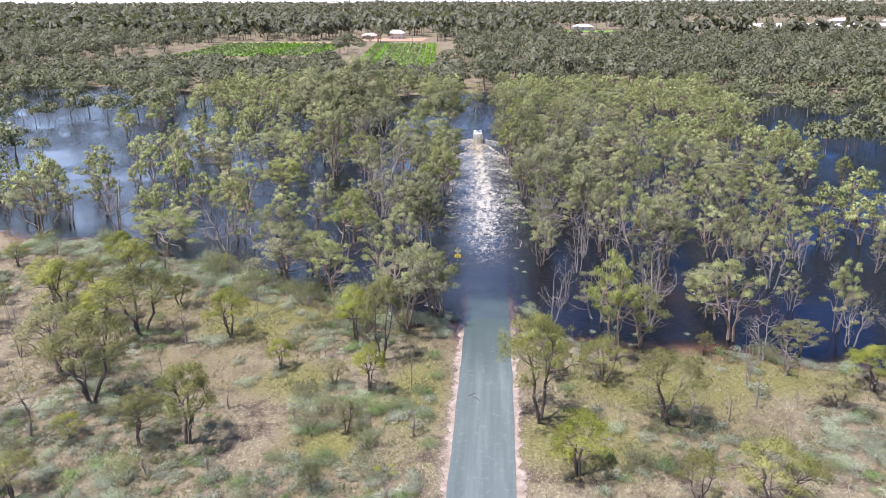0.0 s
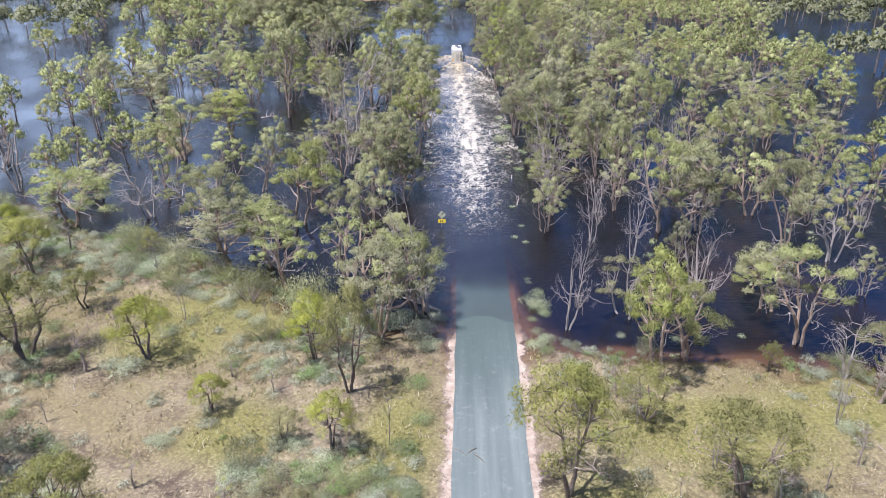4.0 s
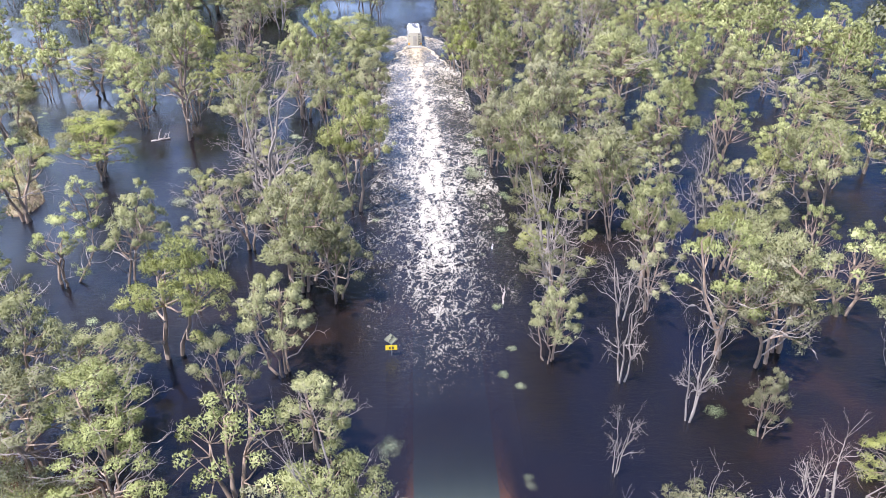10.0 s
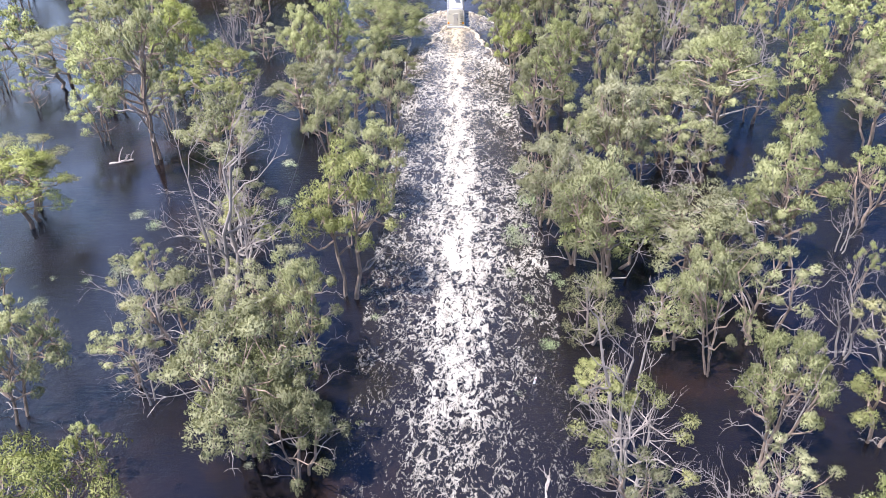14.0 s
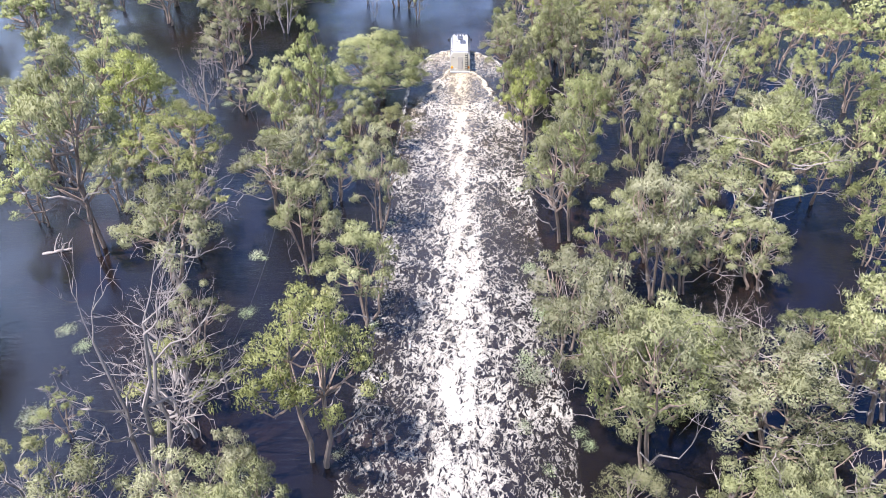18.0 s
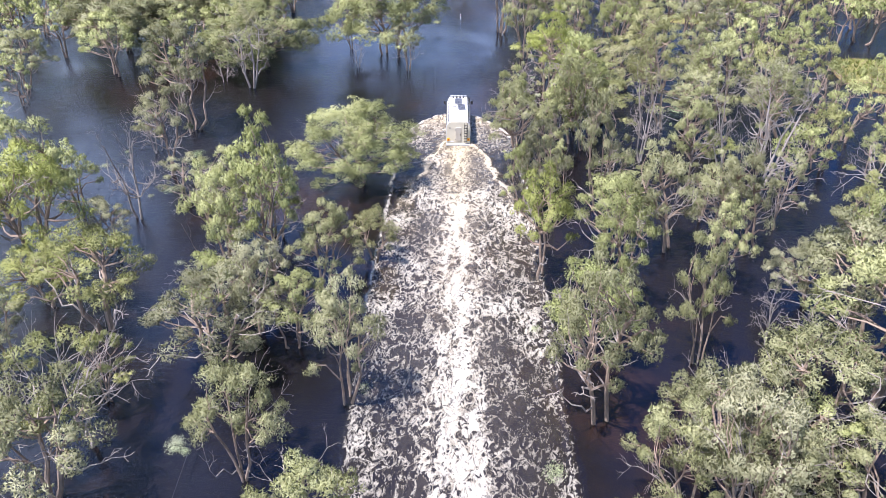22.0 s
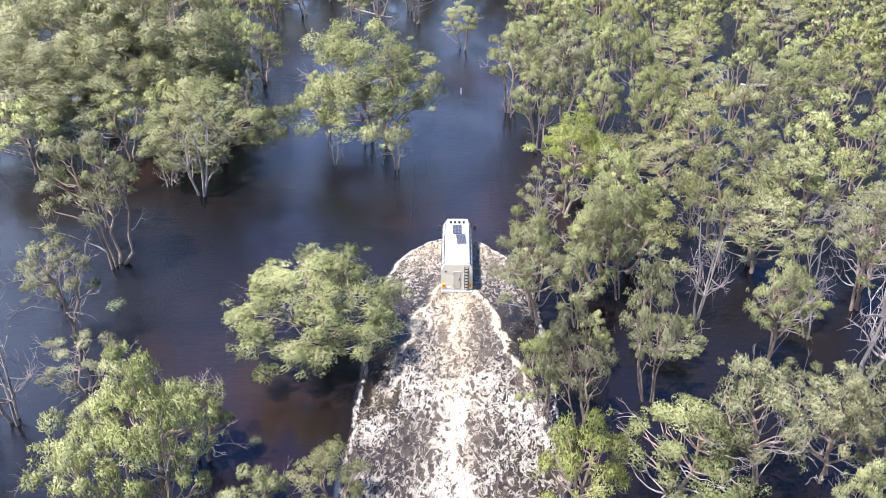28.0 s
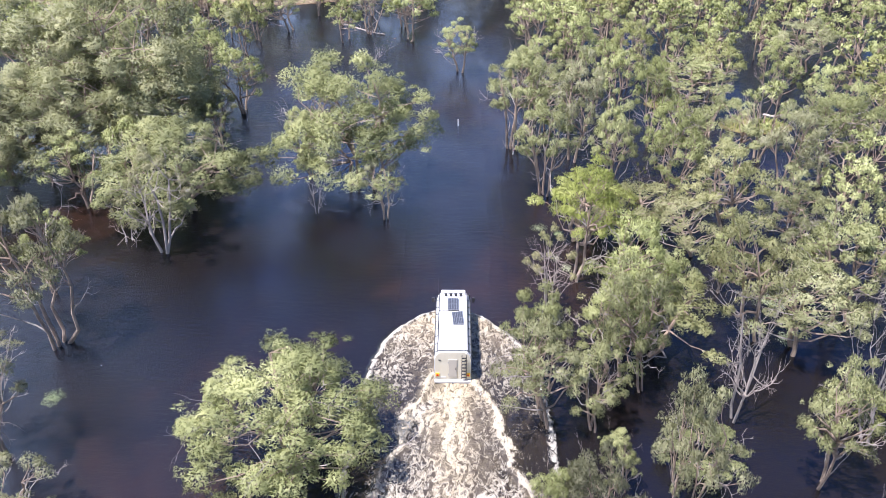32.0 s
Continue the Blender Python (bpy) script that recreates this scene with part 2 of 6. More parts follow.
def asphalt_material():
    k = Mat("old_pale_seal")
    p = k.place()
    lane = k.noise(k.place((1.0, 0.06, 1.0)), 1.1, 4, 0.6)
    f = k.noise(p, 1.7, 5, 0.7)
    g = k.noise(p, 45, 2)
    c = k.ramp(lane, [(0.3, (0.078, 0.096, 0.090)), (0.55, (0.105, 0.126, 0.119)), (0.75, (0.14, 0.16, 0.15))])
    c = k.mix(k.ramp(f, [(0.55, 0.0), (0.8, 0.5)]), c, (0.235, 0.235, 0.215))
    c = k.mix(k.ramp(g, [(0.5, 0.0), (0.8, 0.5)]), c, (0.07, 0.075, 0.075))
    sep = k.n("ShaderNodeSeparateXYZ")
    k.put(sep, 0, p)
    # wet seal near the waterline; below it, depth painted dark like dimmed light
    c = k.mix(k.ramp(k.math("ADD", sep.outputs[2], 0.5), [(0.20, 1.0), (0.52, 0.72), (0.66, 0.45), (0.82, 0.0)]), c, (0.036, 0.055, 0.05))
    return k.done(k.bsdf(c, 0.88, 0, k.bump(g, 0.4, 0.01), 0.25))


def shoulder_material():
    k = Mat("pink_gravel")
    p = k.place()
    f = k.noise(p, 1.3, 5, 0.7)
    g = k.noise(p, 30, 3, 0.7)
    c = k.ramp(f, [(0.3, (0.17, 0.13, 0.098)), (0.52, (0.27, 0.215, 0.17)), (0.72, (0.39, 0.325, 0.265))])
    c = k.mix(k.ramp(g, [(0.55, 0.0), (0.8, 0.6)]), c, (0.25, 0.16, 0.10))
    sep = k.n("ShaderNodeSeparateXYZ")
    k.put(sep, 0, p)
    c = k.mix(k.ramp(k.math("ADD", sep.outputs[2], 0.5), [(0.45, 1.0), (0.54, 0.0)]), c, (0.10, 0.052, 0.032))
    # lower gravel painted darker, standing in for the water's absorption
    c = k.mix(k.ramp(k.math("ADD", sep.outputs[2], 0.6), [(0.18, 1.0), (0.46, 0.0)]), c, (0.045, 0.022, 0.013))
    hold = k.n("ShaderNodeAttribute")
    hold.attribute_name = "hold"
    gone = k.n("ShaderNodeBsdfTransparent")
    mx = k.n("ShaderNodeMixShader")
    k.put(mx, 0, k.ramp(k.math("ADD", hold.outputs["Fac"], k.math("MULTIPLY", k.math("SUBTRACT", k.noise(p, 0.55, 7, 0.75), 0.5), 1.6)), [(0.40, 0.0), (0.62, 1.0)]))
    k.put(mx, 1, gone.outputs[0])
    k.put(mx, 2, k.bsdf(c, 0.95, 0, k.bump(g, 0.5, 0.02), 0.15))
    return k.done(mx.outputs[0])


def water_material():
    """Tannin-brown floodwater with wind ripples, and foam where the wake carries it."""
    k = Mat("brown_floodwater")
    rip = k.noise(k.place((0.55, 1.9, 1.0)), 1.7, 3, 0.5, 0.5)
    small = k.noise(k.place((1.0, 1.8, 1.0)), 7.0, 2, 0.5)
    calm = k.ramp(k.noise(k.place(), 0.06, 3), [(0.35, 0.12), (0.68, 1.0)])
    h = k.math("MULTIPLY", k.math("ADD", rip, k.math("MULTIPLY", small, 0.6)), calm)
    nrm = k.bump(h, 1.0, 0.075)
    fr = k.n("ShaderNodeFresnel")
    fr.inputs["IOR"].default_value = 1.58
    k.put(fr, "Normal", nrm)
    gl = k.n("ShaderNodeBsdfGlossy")
    gl.inputs["Roughness"].default_value = 0.015
    gl.inputs["Color"].default_value = (0.66, 0.83, 1.0, 1)
    k.put(gl, "Normal", nrm)
    body = k.n("ShaderNodeBsdfDiffuse")
    murk = k.math("ADD", k.math("MULTIPLY", k.noise(k.place(), 0.045, 3, 0.5), 0.7), k.math("MULTIPLY", k.noise(k.place(), 0.33, 4, 0.6), 0.3))
    k.put(body, "Color", k.ramp(murk, [(0.42, (0.0058, 0.0048, 0.0056)), (0.54, (0.0075, 0.0055, 0.0052)), (0.68, (0.019, 0.0100, 0.0068))]))
    tr = k.n("ShaderNodeBsdfTransparent")
    tr.inputs["Color"].default_value = (0.97, 0.94, 0.89, 1)
    under = k.n("ShaderNodeMixShader")
    shallow = k.n("ShaderNodeAttribute")
    shallow.attribute_name = "clear"
    k.put(under, 0, k.math("SUBTRACT", 0.96, k.math("MULTIPLY", shallow.outputs["Fac"], 0.92)))
    k.put(under, 1, tr.outputs[0])
    k.put(under, 2, body.outputs[0])
    wet = k.n("ShaderNodeMixShader")
    k.put(wet, 0, fr.outputs[0])
    k.put(wet, 1, under.outputs[0])
    k.put(wet, 2, gl.outputs[0])
    # churned water and foam
    at = k.n("ShaderNodeAttribute")
    at.attribute_name = "foam"
    ch = k.n("ShaderNodeAttribute")
    ch.attribute_name = "churn"
    v = k.place((1.0, 0.62, 1.0))
    n1 = k.noise(v, 1.2, 3, 0.55, 1.1)
    lace = k.math("SUBTRACT", 1.0, k.math("MULTIPLY", k.math("ABSOLUTE", k.math("SUBTRACT", n1, 0.5)), 6.0))
    n2 = k.noise(v, 2.9, 3, 0.55, 1.0)
    bub = k.math("SUBTRACT", 1.0, k.math("MULTIPLY", k.math("ABSOLUTE", k.math("SUBTRACT", n2, 0.5)), 6.0))
    speck = k.noise(k.place((1.0, 0.8, 1.0)), 9.0, 3, 0.65)
    tex = k.math("ADD", k.math("ADD", k.math("MULTIPLY", lace, 0.34), k.math("MULTIPLY", bub, 0.36)), k.math("MULTIPLY", speck, 0.26))
    fac = k.ramp(k.math("ADD", k.math("SUBTRACT", at.outputs["Fac"], 0.5), tex), [(0.46, 0.0), (0.59, 0.36), (0.82, 1.0)])
    fac = k.math("MULTIPLY", fac, k.ramp(at.outputs["Fac"], [(0.02, 0.0), (0.1, 1.0)]))
    tone = k.mix(k.ramp(k.math("ADD", k.math("MULTIPLY", ch.outputs["Fac"], 0.55), k.math("MULTIPLY", bub, 0.45)), [(0.3, 0.0), (0.75, 1.0)]),
                 (0.40, 0.375, 0.32), (0.36, 0.30, 0.20))
    foam = k.bsdf(tone, 0.8, 0, k.bump(bub, 0.7, 0.12), 0.2)
    brown = k.bsdf(k.mix(bub, (0.15, 0.115, 0.068), (0.33, 0.27, 0.175)), 0.25, 0, nrm)
    stir = k.n("ShaderNodeMixShader")
    k.put(stir, 0, k.math("MULTIPLY", ch.outputs["Fac"], 0.65))
    k.put(stir, 1, wet.outputs[0])
    k.put(stir, 2, brown)
    allm = k.n("ShaderNodeMixShader")
    k.put(allm, 0, fac)
    k.put(allm, 1, stir.outputs[0])
    k.put(allm, 2, foam)
    return k.done(allm.outputs[0])


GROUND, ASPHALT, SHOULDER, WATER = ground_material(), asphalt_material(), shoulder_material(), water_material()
WHITE = plain("white_gelcoat", (0.48, 0.48, 0.475), 0.4, 0, 0.05)
CREAM = plain("cream_paint", (0.60, 0.55, 0.42), 0.45, 0, 0.06)
HATCH = plain("beige_hatch", (0.45, 0.41, 0.34), 0.5, 0, 0.08)
BLACK = plain("black_plastic", (0.025, 0.025, 0.027), 0.55)
STEEL = plain("galvanised_steel", (0.42, 0.42, 0.42), 0.4, 0.9)
GREYPAINT = plain("grey_paint", (0.46, 0.45, 0.43), 0.5)
RUBBER = plain("tyre_rubber", (0.03, 0.029, 0.028), 0.85)
GLASS = plain("tinted_glass", (0.02, 0.024, 0.028), 0.08)
CELLS = plain("solar_cells", (0.045, 0.05, 0.062), 0.5)
AMBER = plain("amber_lens", (0.92, 0.50, 0.03), 0.25)
REDLENS = plain("red_lens", (0.5, 0.02, 0.015), 0.25)
YELLOW = plain("yellow_sign_sheet", (0.85, 0.58, 0.02), 0.45, 0, 0.04)
POSTWHITE = plain("white_post_paint", (0.74, 0.73, 0.70), 0.6, 0, 0.1)


# ---- geometry helpers ----
def link_mesh(name, verts, faces, material, parent=None, label="", smooth=False, normals=None):
    me = bpy.data.meshes.new(name)
    verts = np.asarray(verts, float)
    if isinstance(faces, np.ndarray):
        me.vertices.add(len(verts))
        me.vertices.foreach_set("co", verts.ravel())
        n = faces.shape[1]
        me.loops.add(faces.size)
        me.loops.foreach_set("vertex_index", faces.ravel().astype(np.int32))
        me.polygons.add(len(faces))
        me.polygons.foreach_set("loop_start", np.arange(0, faces.size, n, dtype=np.int32))
        me.update(calc_edges=True)
    else:
        me.from_pydata([tuple(v) for v in verts], [], [tuple(f) for f in faces])
    me.materials.append(material)
    if smooth or normals is not None:
        me.polygons.foreach_set("use_smooth", np.ones(len(me.polygons), bool))
    if normals is not None:
        me.normals_split_custom_set_from_vertices(normals.astype(np.float32))
    ob = new(name, me)
    if parent is not None:
        ob.parent = parent
    if label:
        tagged(ob, label)
    return ob


def part(name, bm, material, parent, label="", smooth=False):
    """Links a bmesh as one mesh object under a thing or a part."""
    me = bpy.data.meshes.new(name)
    bm.to_mesh(me)
    bm.free()
    me.materials.append(material)
    if smooth:
        me.polygons.foreach_set("use_smooth", np.ones(len(me.polygons), bool))
    ob = new(name, me)
    ob.parent = parent
    if label:
        tagged(ob, label)
    return ob


def box(x0, x1, y0, y1, z0, z1, bevel=0.0, seg=2, bm=None):
    own = bmesh.new()
    bmesh.ops.create_cube(own, size=1)
    for v in own.verts:
        v.co = Vector(((x0 + x1) / 2 + v.co.x * (x1 - x0), (y0 + y1) / 2 + v.co.y * (y1 - y0), (z0 + z1) / 2 + v.co.z * (z1 - z0)))
    if bevel:
        bmesh.ops.bevel(own, geom=own.edges[:], offset=bevel, segments=seg, profile=0.5, affect="EDGES")
    if bm is None:
        return own
    me = bpy.data.meshes.new("tmp")
    own.to_mesh(me)
    own.free()
    bm.from_mesh(me)
    bpy.data.meshes.remove(me)
    return bm


def rod(a, b, r, sides=8, bm=None, r2=None):
    a, b = Vector(a), Vector(b)
    bm = bm or bmesh.new()
    d = b - a
    m = Matrix.Translation((a + b) / 2) @ d.to_track_quat("Z", "Y").to_matrix().to_4x4()
    bmesh.ops.create_cone(bm, cap_ends=True, segments=sides, radius1=r, radius2=r if r2 is None else r2, depth=d.length, matrix=m)
    return bm


def tube(store, pts, radii, sides=5):
    """Adds a tapered tube along pts to store = [verts, faces]."""
    pts = np.asarray(pts, float)
    base = len(store[0])
    tan = np.gradient(pts, axis=0)
    tan /= np.linalg.norm(tan, axis=1)[:, None] + 1e-9
    ref = np.array([1.0, 0.13, 0.0]) if abs(tan[0][0]) < 0.9 else np.array([0.0, 1.0, 0.1])
    ang = np.arange(sides) * 2 * math.pi / sides
    for i, (p, t, r) in enumerate(zip(pts, tan, radii)):
        u = np.cross(t, ref)
        u /= np.linalg.norm(u) + 1e-9
        w = np.cross(t, u)
        ring = p + r * (np.cos(ang)[:, None] * u + np.sin(ang)[:, None] * w)
        store[0].extend(ring.tolist())
    for i in range(len(pts) - 1):
        for s in range(sides):
            a, b = base + i * sides + s, base + i * sides + (s + 1) % sides
            store[1].append((a, b, b + sides, a + sides))
    store[1].append(tuple(base + (len(pts) - 1) * sides + s for s in range(sides)))


def lattice(ix, iy, seed):
    h = (ix.astype(np.int64) * 374761393 + iy.astype(np.int64) * 668265263 + seed * 1442695041) & 0x7FFFFFFF
    h = ((h ^ (h >> 13)) * 1274126177) & 0x7FFFFFFF
    return ((h ^ (h >> 16)) & 0xFFFF) / 65535.0


def vnoise(x, y, scale, seed=0):
    """Smooth value noise from 0 to 1."""
    x, y = np.asarray(x, float) / scale, np.asarray(y, float) / scale
    ix, iy = np.floor(x), np.floor(y)
    fx, fy = x - ix, y - iy
    fx, fy = fx * fx * (3 - 2 * fx), fy * fy * (3 - 2 * fy)
    a, b = lattice(ix, iy, seed), lattice(ix + 1, iy, seed)
    c, d = lattice(ix, iy + 1, seed), lattice(ix + 1, iy + 1, seed)
    return (a * (1 - fx) + b * fx) * (1 - fy) + (c * (1 - fx) + d * fx) * fy


# ---- lie of the land: water level is z = 0 ----
ROAD_Y = [-60, 40, 60, 80, 100, 116, 134, 153, 168, 200, 260]
ROAD_X = [6.3, 6.25, 6.2, 5.85, 5.3, 4.6, 3.6, 2.65, 1.8, 0.4, -2.0]
SHORE_X = [-150, -60, -48, -38, -26, -19, -14, -8, -2, 3, 10, 13, 18, 28, 33, 39, 60, 150]
SHORE_Y = [112, 84.5, 83, 77, 73.5, 69, 66.5, 62.5, 58.5, 60.5, 59.5, 56.7, 55.5, 56, 55.5, 52, 47, 36]


def road_x(y):
    return np.interp(y, ROAD_Y, ROAD_X)


def road_z(y):
    return np.interp(y, [-60, 38, 54, 60, 66, 74, 120, 140, 260], [0.55, 0.5, 0.12, -0.02, -0.12, -0.34, -0.44, -0.48, -0.55])


def ground_z(x, y):
    x, y = np.asarray(x, float), np.asarray(y, float)
    s = np.interp(x, SHORE_X, SHORE_Y) - y + (vnoise(x, y, 7, 3) - 0.5) * 4.0 + (vnoise(x, y, 2.5, 4) - 0.5) * 1.5
    z = np.where(s > 0, 0.6 * np.tanh(s * 0.09), -1.05 * np.tanh(-s * 0.10))
    z = z + (vnoise(x, y, 5, 5) - 0.5) * 0.16 + (vnoise(x, y, 1.4, 6) - 0.5) * 0.07
    north = 1 / (1 + np.exp(-(y - 262 - 14 * np.sin(x / 37)) / 4.0))
    z = z * (1 - north) + north * (0.5 + 0.25 * vnoise(x, y, 20, 8))
    for cx, cy, rx, ry, up in ((34, 205, 7, 3.6, 1.55), (25, 211, 4.5, 2.4, 1.4), (52, 184, 8, 9, 1.6)):
        z = z + up * np.exp(-(((x - cx) / rx) ** 2 + ((y - cy) / ry) ** 2))
    ly = np.clip(y, 106, 150)
    bank_x = np.interp(ly, [106, 128, 150], [-37, -47, -58]) + (vnoise(x, y, 6, 9) - 0.5) * 4
    z = z + 2.1 * (0.5 + 0.7 * vnoise(x, y, 5, 10)) * np.exp(-((x - bank_x) / 1.7) ** 2 - ((y - ly) / 4) ** 2)
    bx = np.clip(x, -22, 4)
    z = z + 1.1 * np.exp(-((y - np.interp(bx, [-22, -4, 4], [243, 230, 222])) / 1.0) ** 2 - ((x - bx) / 2) ** 2)
    d = np.abs(x - road_x(y))
    w = np.clip((5.2 - d) / 2.0, 0, 1)
    w = w * w * (3 - 2 * w) * (y < 230)
    return z * (1 - w) + (road_z(y) - 0.07) * w


def graded(near, step, far, grow=1.16):
    """Even steps over the near stretch, then ever longer ones to the far ends."""
    a = list(np.arange(near[0], near[1] + 1e-6, step))
    d, v = step, a[0]
    while v > far[0]:
        d *= grow
        v -= d
        a.insert(0, v)
    d, v = step, a[-1]
    while v < far[1]:
        d *= grow
        v += d
        a.append(v)
    return np.array(a)


def sheet(name, xs, ys, zf, material):
    X, Y = np.meshgrid(xs, ys)
    V = np.stack([X.ravel(), Y.ravel(), np.asarray(zf(X, Y)).ravel()], 1)
    nx, ny = len(xs), len(ys)
    i = (np.arange(ny - 1)[:, None] * nx + np.arange(nx - 1)[None]).ravel()
    return link_mesh(name, V, np.stack([i, i + 1, i + nx + 1, i + nx], 1), material, smooth=True)


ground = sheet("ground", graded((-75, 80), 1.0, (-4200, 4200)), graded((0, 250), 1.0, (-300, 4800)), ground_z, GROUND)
gco = np.empty(len(ground.data.vertices) * 3)
ground.data.vertices.foreach_get("co", gco)
gco = gco.reshape(-1, 3)
LAWNS = ((-17, 61.5, 8.5, 4.6), (-20, 57, 6, 4), (-6, 36, 3, 3), (22, 47, 10, 5), (14, 38, 6, 5), (32, 50, 8, 4), (34, 205, 9, 5), (25, 211, 6, 4), (52, 184, 9, 10), (-42, 117, 6, 9), (-52, 138, 6, 10), (-11, 46, 4, 4), (0, 45, 3, 8))
lawn = np.zeros(len(gco))
for cx, cy, rx, ry in LAWNS:
    lawn = np.maximum(lawn, np.exp(-((gco[:, 0] - cx) / rx) ** 2 - ((gco[:, 1] - cy) / ry) ** 2))
ground.data.attributes.new("lawn", "FLOAT", "POINT").data.foreach_set("value", lawn.astype(np.float32))
tagged(ground, "dry olive and tan floodplain soil with patchy grass", "ground", kind="structure")

# the sealed road and its gravel edges
RY = np.concatenate([np.arange(-40, 40, 2.0), np.arange(40, 232, 1.0)])


def ribbon(name, lo, hi, lift, material, ragged=0.0, seed=0):
    n = 9
    V, F = [], []
    for j, y in enumerate(RY):
        cx, z = float(road_x(y)), float(road_z(y))
        a = lo + ragged * float(vnoise(y, 0.0, 1.7, seed) - 0.5)
        b = hi + ragged * float(vnoise(y, 9.0, 1.7, seed + 1) - 0.5)
        for i in range(n):
            u = a + (b - a) * i / (n - 1)
            V.append((cx + u, y, z + lift - 0.014 * min(1.0, (u / 2.5) ** 2) + 0.03 * float(vnoise(cx + u, y, 1.6, 51) - 0.5) * (abs(u) < 2.45)))
        V.append((cx + b, y, z - 0.3))
        V.append((cx + a, y, z - 0.3))
    m = n + 2
    for j in range(len(RY) - 1):
        for i in range(m):
            p, q = j * m + i, j * m + (i + 1) % m
            F.append((p, q, q + m, p + m))
    return link_mesh(name, V, F, material, smooth=False)


road = tagged(ribbon("road", -2.5, 2.5, 0.05, ASPHALT, 0.12, 11), "narrow pale grey sealed road running down into floodwater", "road", kind="structure")
verge = ribbon("verge", -4.3, 4.3, 0.012, SHOULDER, 0.3, 21)
hold = np.tile(np.array([0, 0.45, 1, 1, 1, 1, 1, 0.45, 0, 0, 0], np.float32), len(RY))
verge.data.attributes.new("hold", "FLOAT", "POINT").data.foreach_set("value", hold)
tagged(verge, "pink gravel edges along the sealed road", "verge", kind="structure")

# floodwater, with an opening that the wake's finer surface fills
WX0, WX1, WY0, WY1 = -10.0, 16.0, 92.0, 174.0
SX0, SX1, SY0, SY1 = -70.0, 70.0, 30.0, 92.0
wx = np.array([-4200, -400, SX0, WX0, WX1, SX1, 400, 4200.0])
wy = np.array([SY0, SY1, WY1, 260, 420.0])
WV = [(x, y, 0.0) for y in wy for x in wx]
WF = [(j * 8 + i, j * 8 + i + 1, j * 8 + i + 9, j * 8 + i + 8) for j in range(4) for i in range(7) if not (i == 3 and j == 1) and not (i in (2, 3, 4) and j == 0)]
water = tagged(link_mesh("water", WV, WF, WATER), "dark tannin-brown floodwater lying still between the trees", "water", kind="structure")
shallows = sheet("shallows", np.arange(SX0, SX1 + 0.1, 0.7), np.linspace(SY0, SY1, 125), lambda x, y: 0 * x, WATER)
sco = np.empty(len(shallows.data.vertices) * 3)
shallows.data.vertices.foreach_get("co", sco)
sco = sco.reshape(-1, 3)
depth = np.maximum(-ground_z(sco[:, 0], sco[:, 1]), 0)
depth = np.where(np.abs(sco[:, 0] - road_x(sco[:, 1])) < 3.2, depth - 0.095, depth)
shallows.data.attributes.new("clear", "FLOAT", "POINT").data.foreach_set("value", np.exp(-np.maximum(depth - 0.10, 0) / 0.10).astype(np.float32))
tagged(shallows, "shallow brown floodwater along the bank", "water", kind="structure")

TRUCK_Y = 161.4
TRUCK_X = float(road_x(TRUCK_Y)) + 0.05
TRUCK_TURN = math.atan2(road_x(TRUCK_Y) - road_x(TRUCK_Y + 8), 8.0)


